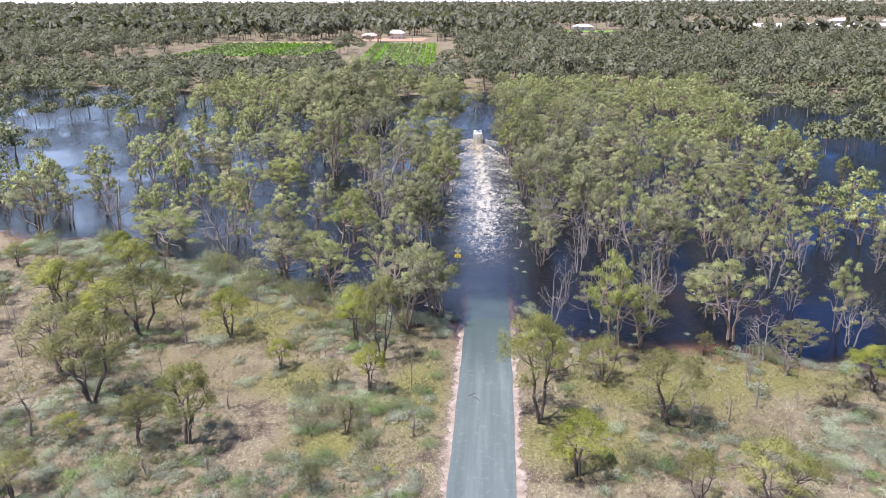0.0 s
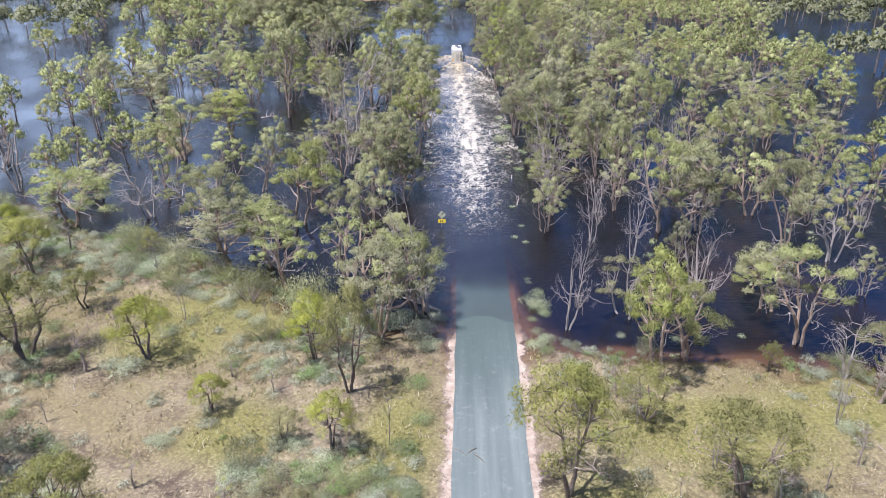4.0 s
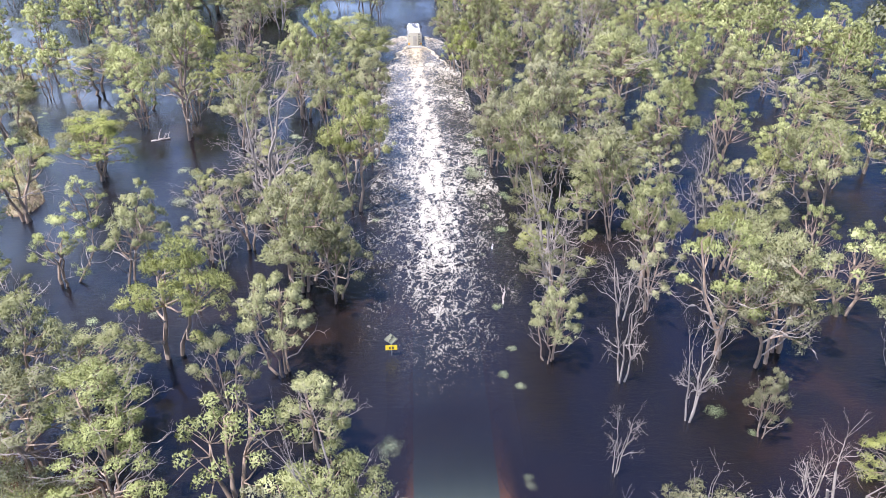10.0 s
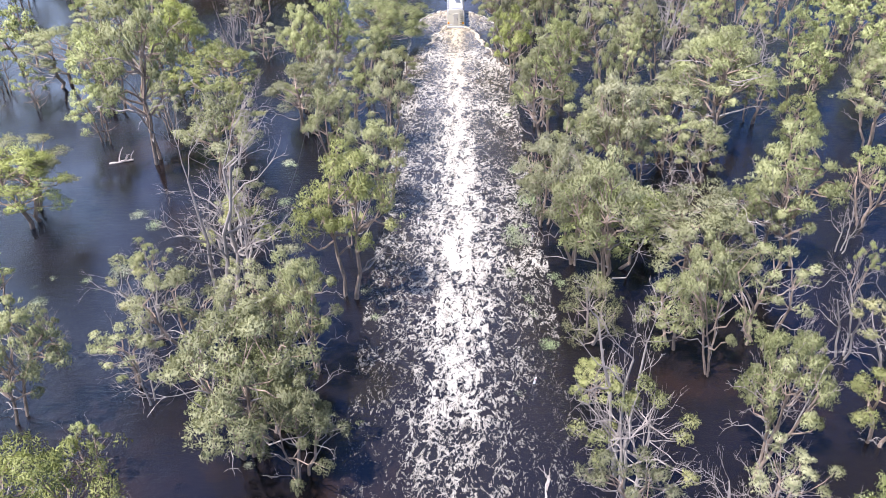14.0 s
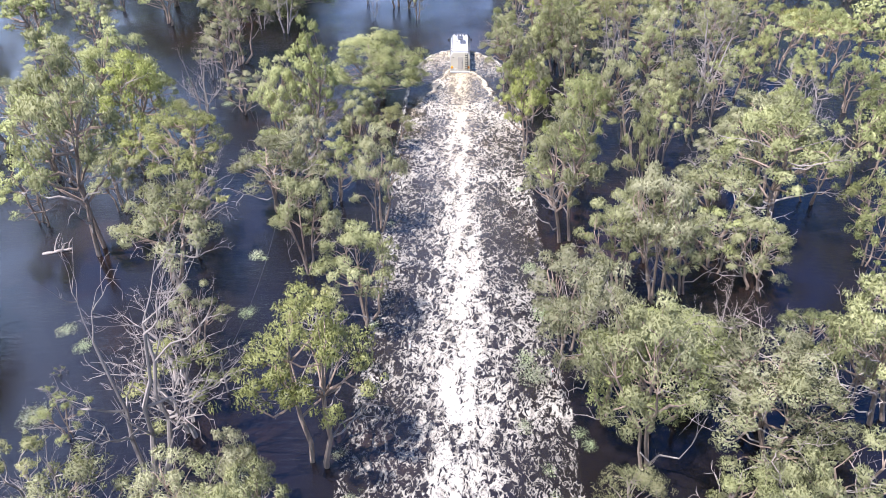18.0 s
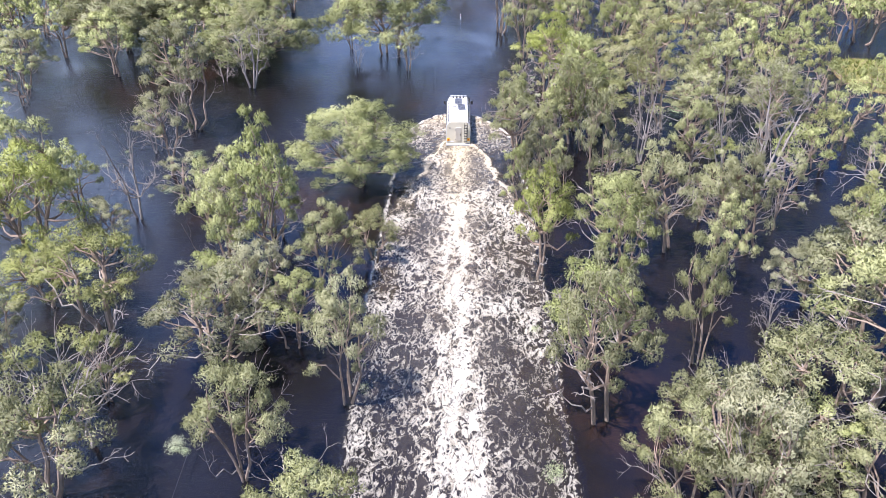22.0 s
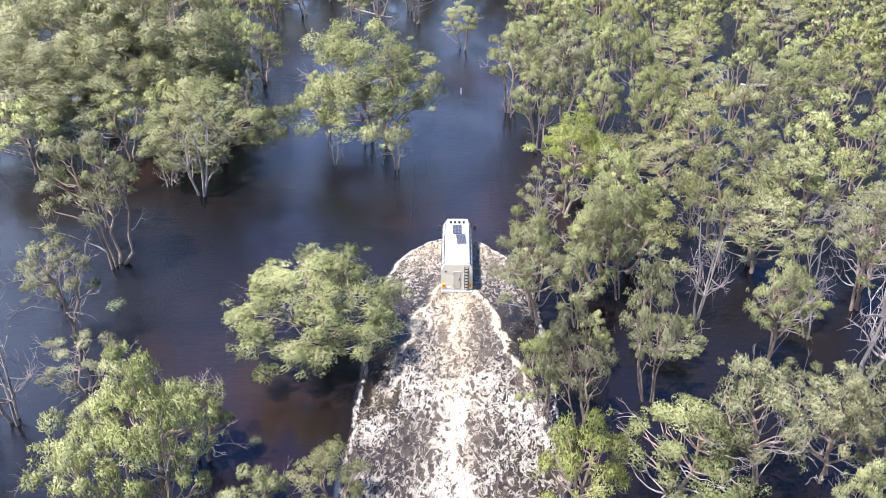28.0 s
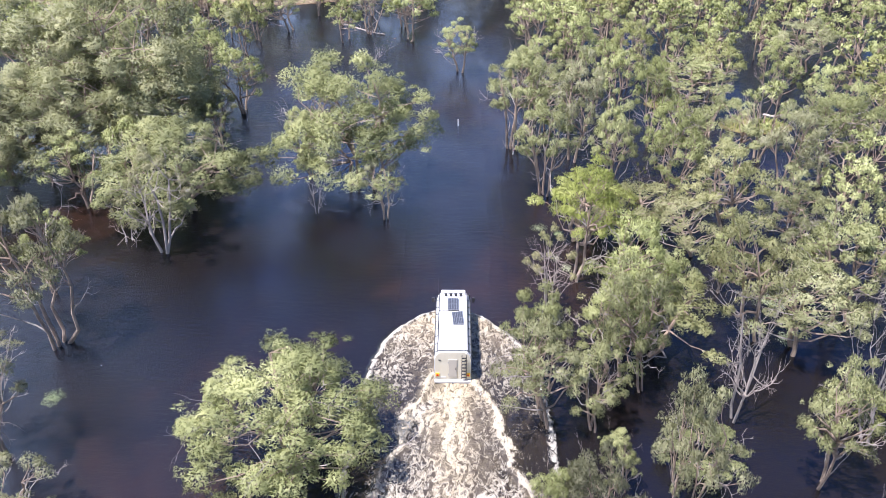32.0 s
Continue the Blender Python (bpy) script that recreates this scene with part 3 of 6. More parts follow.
def wake_fields(X, Y):
    """Foam, stirred-up mud and height of the bow wave, the spreading ridges and the trail behind the truck."""
    front = TRUCK_Y + 7.6
    u = front - Y
    v = X - (road_x(Y) + 0.05)
    jit = (vnoise(X, Y, 1.3, 31) - 0.5) * 0.7 + (vnoise(X, Y, 0.45, 32) - 0.5) * 0.35
    up = np.maximum(u, 0)
    w = 1.0 + 5.2 * (1 - np.exp(-up / 2.7)) + 0.012 * up + jit * 0.45
    av = np.abs(v)
    inside = np.clip((w - av) / 0.35, 0, 1) * (u > -0.2)
    rim = np.exp(-((av - w + 0.25) / 0.26) ** 2) * (u > -0.3) * (0.35 + 0.65 * np.exp(-up / 18)) * np.exp(-(np.maximum(up - 30, 0) / 30) ** 2)
    inner = np.minimum(1.3 + np.maximum(u - 6.0, 0) * 0.29 + jit * 1.1, w - 0.4)
    ridge = np.exp(-((av - inner) / 0.34) ** 2) * np.clip((u - 5.5) / 2, 0, 1) * np.exp(-np.maximum(up - 12, 0) / 14)
    mid = np.exp(-(v / (0.95 + 0.05 * up)) ** 2) * np.clip((u - 5.5) / 1.5, 0, 1) * np.exp(-(np.maximum(up - 58, 0) / 34) ** 2)
    bow = inside * np.clip(1.25 * np.exp(-up / 9.0), 0, 1)
    spread = inside * (0.24 + 0.27 * vnoise(X, Y, 2.2, 33)) * np.exp(-(np.maximum(up - 56, 0) / 34) ** 2)
    spread *= 1 - 0.4 * np.clip((av - inner) / 0.8, 0, 1) * np.clip((u - 7) / 3, 0, 1)
    spread *= 1 + 0.45 * np.clip((inner - av) / 0.8, 0, 1) * np.clip((u - 6) / 2, 0, 1) * np.exp(-up / 30)
    streak = vnoise(X, Y / 3.0, 0.55, 38)
    n2 = vnoise(X, Y, 0.8, 34)
    foam = np.maximum.reduce([spread, bow * (0.40 + 0.36 * n2), 1.0 * rim, 0.85 * ridge, mid * (0.46 + 0.42 * streak)])
    fade = np.clip((Y - 61) / 16, 0, 1) * np.clip((X - WX0) / 0.8, 0, 1) * np.clip((WX1 - X) / 0.8, 0, 1)
    foam *= fade
    valley = 0.42 * np.clip((inner - av) / 0.6, 0, 1) * np.clip((u - 6) / 2, 0, 1) * np.exp(-up / 26) * (0.5 + 0.7 * n2)
    churn = np.clip(0.9 * bow * (1 - 0.8 * rim) * np.exp(-up / 8.0) + 0.75 * mid * np.exp(-up / 24) + 0.5 * ridge + valley, 0, 1) * fade * inside
    tumble = (vnoise(X, Y, 0.55, 35) + vnoise(X, Y, 0.28, 36) * 0.6 + vnoise(X, Y, 1.6, 37) - 1.3)
    Z = fade * (0.22 * rim + 0.30 * bow * np.clip(w - av, 0, 1) + 0.16 * ridge + 0.10 * mid + 0.20 * foam * tumble * (0.5 + bow))
    Z = np.where(foam > 0.01, np.maximum(Z, 0.002), Z)
    return foam, churn, Z


def build_wake():
    xs, ys = np.arange(WX0, WX1 + 0.01, 0.125), np.arange(WY0, WY1 + 0.01, 0.125)
    X, Y = np.meshgrid(xs, ys)
    foam, churn, Z = wake_fields(X, Y)
    edge = np.clip(np.minimum.reduce([X - WX0, WX1 - X, Y - WY0, WY1 - Y]) / 0.5, 0, 1)
    Z *= edge
    V = np.stack([X.ravel(), Y.ravel(), Z.ravel()], 1)
    nx, ny = len(xs), len(ys)
    i = (np.arange(ny - 1)[:, None] * nx + np.arange(nx - 1)[None]).ravel()
    ob = link_mesh("wake", V, np.stack([i, i + 1, i + nx + 1, i + nx], 1), WATER, smooth=True)
    for key, arr in (("foam", foam), ("churn", churn)):
        ob.data.attributes.new(key, "FLOAT", "POINT").data.foreach_set("value", arr.ravel().astype(np.float32))
    return tagged(ob, "white foaming wake and bow wave on brown water", "wake", kind="stuff")


build_wake()
trail, stirred, _ = wake_fields(sco[:, 0], sco[:, 1])
shallows.data.attributes.new("foam", "FLOAT", "POINT").data.foreach_set("value", trail.astype(np.float32))
shallows.data.attributes.new("churn", "FLOAT", "POINT").data.foreach_set("value", stirred.astype(np.float32))


# ---- trees ----
def unit(v):
    return v / (np.linalg.norm(v, axis=-1, keepdims=True) + 1e-9)


def blades(root, tip, side, soft):
    """Pointed leaves as triangles, wound to face along the soft normals of the clump that they belong to."""
    flip = np.sum(np.cross(side, tip - root) * soft, axis=1) < 0
    side = np.where(flip[:, None], -side, side)
    return np.stack([root - side, root + side, tip], 1).reshape(-1, 3), np.repeat(soft, 3, axis=0)


def leaf_tuft(rng, c, r, flat, n, length, width, store, heart=None):
    """A brush of n narrow leaves over the upper side of a clump round c, spreading outwards from its twigs."""
    d = rng.normal(size=(n, 3))
    d[:, 2] = np.abs(d[:, 2]) * 1.05 - 0.30
    d = unit(d)
    lobes = 1 + 0.22 * np.sin(d[:, 0] * 5 + c[0] * 3) * np.cos(d[:, 1] * 5 + c[1] * 3) + 0.14 * np.sin(d[:, 2] * 9 + c[2] * 5 + d[:, 0] * 6)
    rad = r * (0.46 + 0.60 * rng.random(n) ** 0.5) * lobes
    p = c + d * rad[:, None] * np.array([1, 1, flat])
    t = rng.normal(size=(n, 3)) * 0.62 + d * 0.38
    t[:, 2] -= 0.10
    t = unit(t)
    s = unit(np.cross(t, d * np.array([1, 1, 1.3]) + rng.normal(size=(n, 3)) * 0.45))
    out = d * np.array([1, 1, 1 / max(flat, 0.6)])
    if heart is not None:
        out = unit(out) + 0.35 * unit(c - heart)
    soft = unit(unit(out) + np.array([0, 0, 0.25]) + rng.normal(size=(n, 3)) * 0.13)
    ln = length * (0.7 + 0.6 * rng.random(n))[:, None]
    wd = width * (0.7 + 0.6 * rng.random(n))[:, None]
    store.append(blades(p - t * ln * 0.4, p + t * ln * 0.6, s * wd / 2, soft))


def gathered(store):
    """The vertices and normals of all tufts."""
    return np.concatenate([v for v, _ in store]), np.concatenate([q for _, q in store])


def bend(rng, a, b, sag, n=5):
    """A crooked line from a to b."""
    a, b = np.asarray(a, float), np.asarray(b, float)
    k = np.linspace(0, 1, n)[:, None]
    p = a + (b - a) * k
    off = rng.normal(size=3) * sag * np.linalg.norm(b - a)
    p = p + np.sin(k * math.pi) * off
    p[1:-1] += rng.normal(size=(n - 2, 3)) * sag * 0.35 * np.linalg.norm(b - a)
    return p


def twigs(rng, store, tip, way, length, r, depth):
    """Forking bare twigs from a branch's end."""
    for _ in range(rng.integers(2, 4)):
        d = way + rng.normal(size=3) * 0.55
        d[2] += 0.12
        d /= np.linalg.norm(d)
        e = tip + d * length * (0.6 + 0.7 * rng.random())
        tube(store, bend(rng, tip, e, 0.10, 3), [r, r * 0.75, r * 0.45], 3)
        if depth > 0:
            twigs(rng, store, e, d, length * 0.68, r * 0.55, depth - 1)


SOFT = {}


def make_tree(kind, seed, lite=0):
    """A tree 8 m high with a crown 3.6 m in radius, rooted at its origin."""
    rng = np.random.default_rng(seed)
    wood, thin, leaves = [[], []], [[], []], []
    spec = {
        "gum": dict(stems=(2, 5), tufts=34, leaf=LEAF_GREEN, n=170, r=(0.42, 0.72), dead=12, bark=BARK, low=0.40),
        "fresh": dict(stems=(2, 4), tufts=30, leaf=LEAF_YELLOW, n=180, r=(0.46, 0.78), dead=6, bark=BARK, low=0.38),
        "sparse": dict(stems=(3, 5), tufts=18, leaf=LEAF_GREEN, n=150, r=(0.36, 0.62), dead=20, bark=BARK, low=0.38),
        "wattle": dict(stems=(2, 4), tufts=26, leaf=LEAF_DULL, n=150, r=(0.55, 0.9), dead=3, bark=BARK_TWIG, low=0.22),
        "dying": dict(stems=(3, 6), tufts=14, leaf=LEAF_DULL, n=140, r=(0.34, 0.6), dead=26, bark=BARK_DEAD, low=0.4),
        "scrubby": dict(stems=(2, 4), tufts=30, leaf=LEAF_OLIVE, n=190, r=(0.5, 0.95), dead=9, bark=BARK_DARK, low=0.40),
        "bare": dict(stems=(2, 4), tufts=0, leaf=None, n=0, r=(0.5, 0.8), dead=17, bark=BARK_DEAD, low=0.3),
        "sapling": dict(stems=(1, 3), tufts=6, leaf=LEAF_OLIVE, n=90, r=(0.35, 0.6), dead=10, bark=BARK_TWIG, low=0.4),
        "broad": dict(stems=(3, 5), tufts=84, leaf=LEAF_BROAD, n=280, r=(0.34, 0.56), dead=8, bark=BARK, low=0.36),
    }[kind]
    H, R = 8.0, 3.6
    leaf_k = 0.72 if kind == "broad" else 1.0
    heart = np.array([0, 0, H * 0.55])
    ns = int(rng.integers(*spec["stems"]))
    stems = []
    a0 = rng.random() * 6.28
    for s in range(ns):
        a = a0 + s * 6.28 / ns + rng.normal() * 0.4
        lean = (0.10 + 0.16 * rng.random()) * (1 if ns > 1 else 0.4)
        top = np.array([math.cos(a) * lean * H, math.sin(a) * lean * H, H * (0.58 + 0.14 * rng.random())])
        base = np.array([math.cos(a) * 0.14, math.sin(a) * 0.14, -0.5])
        pts = bend(rng, base, top, 0.06, 7)
        r0 = (0.165 if kind == "bare" else 0.10 if kind == "broad" else 0.175) / math.sqrt(ns) * (1.25 + 0.4 * rng.random())
        tube(wood, pts, r0 * np.linspace(1.15, 0.42, 7), 6)
        stems.append((pts, r0))
    ends = []
    for i in range(spec["tufts"]):
        a = i * 2.399 + rng.normal() * 0.35
        q = math.sqrt((i + 0.5) / max(spec["tufts"], 1))
        dome = 1 - (0.60 if kind == "broad" else 0.42) * q ** 2.0
        z = H * (dome * (0.93 - 0.10 * rng.random()) if rng.random() < (0.62 if kind == "broad" else 0.80) else spec["low"] + 0.3 * rng.random())
        ends.append((np.array([math.cos(a) * q * R * 0.86, math.sin(a) * q * R * 0.86, z]) + rng.normal(size=3) * np.array([0.32, 0.32, 0.45 if kind == "broad" else 0.2]), True))
    for i in range(spec["dead"]):
        a = rng.random() * 6.28
        q = 0.35 + 0.6 * rng.random()
        ends.append((np.array([math.cos(a) * q * R, math.sin(a) * q * R, H * (0.34 + 0.55 * rng.random() * (1.15 - 0.4 * q))]), False))
    for e, leafy in ends:
        best = None
        for pts, r0 in stems:
            for j in range(2, 7):
                dv = e - pts[j]
                cost = np.linalg.norm(dv) + (1.4 if dv[2] < 0.3 else 0) + rng.random() * 0.9
                if best is None or cost < best[0]:
                    best = (cost, pts[j], r0 * (1.15 - 0.73 * j / 6))
        _, root, rr = best
        st = wood if leafy or kind == "bare" else thin
        rb = min(rr * 0.66, 0.085) * (1.0 if leafy else 0.75)
        line = bend(rng, root, e, 0.09, 4 if lite else 5)
        tube(st, line, rb * np.linspace(1, 0.35, len(line)), 3 if lite else 4)
        way = (e - root) / (np.linalg.norm(e - root) + 1e-9)
        if leafy:
            r = spec["r"][0] + (spec["r"][1] - spec["r"][0]) * rng.random()
            if lite == 1:
                leaf_tuft(rng, e, r * 1.05, 0.75, int(spec["n"] * 0.7), 0.21, 0.10, leaves, heart)
            elif lite:
                leaf_tuft(rng, e, r * 1.1, 0.7, spec["n"] // 4, 0.40, 0.20, leaves, heart)
            else:
                leaf_tuft(rng, e, r, 1.25 if kind == "broad" else 0.88 if kind in ("scrubby", "wattle", "sapling") else 0.60, int(spec["n"] * 1.6), 0.17 * leaf_k, 0.056 * leaf_k, leaves, heart)
                for _ in range(2):
                    o = e + rng.normal(size=3) * r * np.array([0.8, 0.8, 0.35])
                    leaf_tuft(rng, o, r * 0.5, 0.6, spec["n"] // 5, 0.17 * leaf_k, 0.056 * leaf_k, leaves, heart)
        elif not lite or kind == "bare":
            twigs(rng, st, e, way, 0.8, rb * 0.45, 1)
            if kind == "bare":
                m = line[2]
                twigs(rng, st, m, way + rng.normal(size=3) * 0.5, 0.85, rb * 0.45, 1)
    root = new({"bare": "dead_tree", "sapling": "sapling", "scrubby": "scrub_tree", "wattle": "wattle_tree", "broad": "river_gum", "dying": "half_dead_tree"}.get(kind, "gum_tree"))
    n0, f0 = len(wood[0]), len(wood[1])
    faces = wood[1] + [tuple(i + n0 for i in f) for f in thin[1]]
    trunk = link_mesh("trunk", wood[0] + thin[0], faces, spec["bark"], root)
    trunk.data.materials.append(BARK_DEAD if kind not in ("wattle", "scrubby", "sapling") else BARK_TWIG)
    for poly in trunk.data.polygons[f0:]:
        poly.material_index = 1
    if leaves:
        V, N = gathered(leaves)
        SOFT[link_mesh("crown", V, np.arange(len(V)).reshape(-1, 3), spec["leaf"], root, normals=N).data.name] = N
    return root


STOCK = {
    "gum": [make_tree("gum", 100 + i) for i in range(7)],
    "fresh": [make_tree("fresh", 200 + i) for i in range(4)],
    "sparse": [make_tree("sparse", 300 + i) for i in range(5)],
    "wattle": [make_tree("wattle", 400 + i) for i in range(3)],
    "dying": [make_tree("dying", 470 + i) for i in range(4)],
    "scrubby": [make_tree("scrubby", 450 + i) for i in range(4)],
    "bare": [make_tree("bare", 500 + i) for i in range(4)],
    "sapling": [make_tree("sapling", 600 + i) for i in range(3)],
    "broad": [make_tree("broad", 650 + i) for i in range(2)],
    "mid_gum": [make_tree("gum", 710 + i, 1) for i in range(4)],
    "mid_sparse": [make_tree("sparse", 810 + i, 1) for i in range(2)],
    "mid_fresh": [make_tree("fresh", 910 + i, 1) for i in range(2)],
    "far_gum": [make_tree("gum", 700 + i, 2) for i in range(4)],
    "far_sparse": [make_tree("sparse", 800 + i, 2) for i in range(2)],
    "far_fresh": [make_tree("fresh", 900 + i, 2) for i in range(2)],
}
LOOKS = {
    "gum": ("tree", "grey-green gum tree with pale forked trunks"),
    "broad": ("tree", "broad spreading grey-green river gum tree"),
    "fresh": ("tree", "yellow-green gum tree with rounded leaf tufts"),
    "sparse": ("tree", "thin gum tree with bare grey twigs"),
    "wattle": ("tree", "dull olive wattle tree with dense crown"),
    "dying": ("tree", "half-dead gum tree with brown tufts and grey twigs"),
    "scrubby": ("tree", "dark-trunked scrubby tree with yellow-olive crown"),
    "bare": ("dead tree", "leafless dead tree with bleached grey branches"),
    "sapling": ("sapling", "slender half-bare grey-brown sapling"),
}
STOCK_USED = set()
TREES = []
tree_rng = np.random.default_rng(77)


def plant(kind, x, y, h, r, lean=0.0):
    """One tree with its top h above the water or the bank."""
    pool = STOCK[kind]
    src = pool[int(tree_rng.integers(len(pool)))]
    look_kind = kind.replace("far_", "")
    z = float(ground_z(x, y))
    tall = h - min(z, 0.0) if z < 0 else h
    turn = Matrix.Rotation(max(-0.3, min(0.3, math.atan2(lean * 0.7, h))), 4, "Y") @ Matrix.Rotation(float(tree_rng.random()) * 6.28, 4, "Z")
    if kind != "broad" and not (kind == "bare" and r > 5):
        r = min(r, 0.62 * tall + 0.4, 4.5 + 0.15 * max(r - 4.5, 0))
    m = Matrix.Translation((x, y, z - 0.02)) @ turn @ Matrix.Diagonal((r / 3.7, r / 3.7, tall / 8.0, 1))
    if id(src) in STOCK_USED:
        ob = copy_thing(src, m)
    else:
        STOCK_USED.add(id(src))
        src.matrix_basis = m
        ob = src
    cat, text = LOOKS[look_kind]
    tagged(ob, text + (" standing in floodwater" if z < -0.05 else " on dry soil"), cat, "trees along the flooded road", "")
    TREES.append((x, y, r))
    return ob


def stand(kind, rows):
    for x, y, h, r, lean in rows:
        plant(kind, x, y, h, r, lean)

stand('gum', [
    (0.6, 62.3, 8.9, 3.9, -2.9), (-18.4, 69.6, 8.4, 4.1, -0.2), (-14.9, 71.0, 7.6, 3.5, 0.3), (-21.1, 74.6, 10.5, 3.4, -0.1),
    (37.1, 74.7, 8.4, 3.7, -1.3), (-17.6, 76.7, 5.1, 3.3, 1.1), (27.9, 78.5, 9.3, 3.5, -1.1), (-39.4, 79.8, 6.7, 4.9, 1.6),
    (29.7, 80.2, 10.9, 4.0, -1.0), (-61.9, 86.6, 8.8, 6.3, 2.6), (-3.0, 87.1, 8.3, 2.7, 0.8), (-39.6, 88.0, 5.3, 5.8, -1.9),
    (-6.0, 88.5, 10.1, 4.2, 1.2), (-5.5, 90.3, 6.5, 4.3, 0.2), (-20.8, 90.6, 7.5, 2.8, 3.3), (-3.3, 95.3, 7.2, 2.6, -0.9),
])
stand('gum', [
    (21.3, 96.3, 9.9, 2.8, -2.7), (42.3, 100.3, 8.7, 4.0, -2.6), (22.9, 103.9, 7.9, 4.2, -2.0), (15.5, 104.1, 9.0, 3.9, -1.6),
    (22.5, 106.8, 7.8, 3.9, -0.7), (16.3, 107.0, 7.1, 4.2, -1.1), (13.7, 107.5, 8.4, 3.6, -1.4), (30.0, 108.1, 9.3, 3.8, -2.6),
    (27.8, 109.0, 7.0, 3.3, -0.6), (18.4, 111.6, 4.2, 3.9, 2.0), (52.3, 118.2, 8.5, 5.2, -0.4), (-17.3, 118.5, 9.8, 4.2, 1.6),
    (18.7, 119.1, 10.3, 3.4, -1.9), (20.6, 119.5, 7.7, 2.8, -2.0), (16.0, 119.6, 8.9, 2.7, -2.0), (26.2, 120.7, 6.2, 2.6, -1.4),
])
stand('gum', [
    (-24.7, 122.6, 13.9, 5.4, 1.3), (-47.5, 123.2, 8.0, 5.4, -0.6), (18.6, 123.8, 7.9, 3.3, -2.0), (23.8, 125.4, 8.2, 3.8, -0.2),
    (12.7, 126.0, 9.3, 3.4, -1.3), (-57.1, 127.1, 8.6, 5.3, 1.7), (44.1, 128.2, 8.3, 5.0, -1.4), (28.9, 128.8, 11.3, 4.7, -1.3),
    (-11.5, 129.1, 8.1, 5.2, 1.0), (12.1, 131.3, 8.5, 3.6, -0.2), (19.2, 131.3, 8.8, 2.5, -1.2), (29.9, 134.0, 9.4, 4.8, -1.1),
    (15.1, 136.3, 7.9, 2.4, -1.0), (-6.3, 137.3, 7.0, 3.5, 0.8), (28.5, 137.9, 5.1, 2.6, -2.1), (-43.0, 140.5, 6.7, 5.7, 0.6),
])
stand('gum', [
    (-30.3, 141.0, 9.8, 5.8, 1.3), (-11.8, 144.1, 6.3, 2.3, 0.9), (19.8, 144.3, 7.6, 3.2, -2.5), (26.5, 144.3, 9.9, 2.1, -3.6),
    (24.0, 145.4, 6.4, 2.8, -1.0), (-15.4, 142.8, 6.9, 2.8, 1.3), (10.7, 148.5, 7.7, 3.1, -1.8), (8.2, 148.9, 6.4, 2.5, -0.4),
    (15.1, 150.9, 9.7, 3.0, -1.1), (12.2, 153.5, 4.6, 1.7, -0.9), (23.3, 154.6, 7.4, 2.4, -0.4), (17.2, 155.8, 2.8, 3.2, -0.4),
    (11.2, 158.0, 7.6, 2.3, -0.7), (8.6, 158.1, 8.6, 2.5, -2.3), (8.1, 160.7, 7.3, 3.3, -0.9), (14.7, 161.4, 8.0, 2.7, -2.2),
])
stand('gum', [
    (13.2, 163.2, 6.9, 2.9, -1.2), (34.4, 165.0, 8.5, 3.5, -2.6), (25.9, 166.0, 6.9, 3.6, -0.6), (17.4, 168.2, 5.0, 2.8, -1.2),
    (30.0, 169.0, 9.9, 3.2, -3.2), (-49.7, 173.5, 7.0, 4.5, 2.3), (29.8, 179.4, 6.0, 3.2, -1.5), (9.5, 187.5, 8.9, 3.3, -0.9),
    (27.7, 190.8, 7.6, 4.3, -2.6), (36.8, 191.3, 7.6, 4.4, -1.9), (40.9, 194.8, 7.8, 4.3, -2.8), (6.3, 197.4, 10.0, 3.8, 0.8),
    (8.8, 208.3, 7.5, 4.1, -1.1), (26.8, 208.5, 6.8, 4.6, -0.6), (-0.2, 220.8, 5.5, 3.5, -0.5), (45.4, 223.2, 6.7, 4.4, -1.8),
])
stand('gum', [
    (-47.5, 232.6, 5.5, 4.4, -6.1), (-27.4, 238.1, 6.4, 5.2, -1.9),
])
stand('broad', [
    (-6.9, 154.6, 7.8, 6.4, 0.0), (-23.7, 182.2, 8.2, 4.6, -0.5), (-43.7, 186.5, 10.7, 4.6, 1.3),
    (-7.8, 187.4, 13.8, 8.4, -2.4), (-38.4, 188.3, 10.8, 4.6, 0.5), (-33.3, 195.1, 10.1, 4.6, 3.5), (-45.5, 196.2, 8.3, 4.6, 2.1),
    (-35.5, 196.8, 10.1, 4.6, 2.5),
])
stand('scrubby', [
    (13.4, 33.6, 5.4, 2.7, -0.3), (-20.8, 34.6, 5.5, 2.2, 0.7), (-26.9, 35.4, 3.5, 2.2, 0.3), (-17.2, 35.4, 11.2, 4.0, 1.6),
    (-4.9, 37.6, 5.1, 2.4, 0.3), (-27.9, 40.2, 9.6, 4.0, 1.4), (10.8, 40.9, 8.6, 3.2, -0.4), (21.6, 41.0, 6.0, 3.2, -0.8),
    (-33.6, 45.6, 7.6, 4.0, 0.8), (-4.1, 44.4, 7.2, 2.6, 0.5), (36.7, 44.9, 4.9, 3.2, -0.7), (-7.3, 45.0, 4.4, 2.1, 0.0),
    (17.2, 48.2, 4.9, 2.2, -0.5), (41.2, 48.1, 6.9, 3.7, -1.1), (-13.4, 48.0, 4.9, 2.2, 0.4),
])
stand('scrubby', [
    (-3.9, 50.9, 8.0, 2.2, 0.5), (-7.1, 54.4, 9.5, 3.0, -0.5), (-29.8, 53.3, 7.0, 3.7, 0.4),
    (-35.5, 57.5, 7.2, 4.0, 0.4), (-43.4, 60.6, 8.1, 4.5, 0.7), (-29.0, 61.6, 6.2, 3.2, 0.5),
])
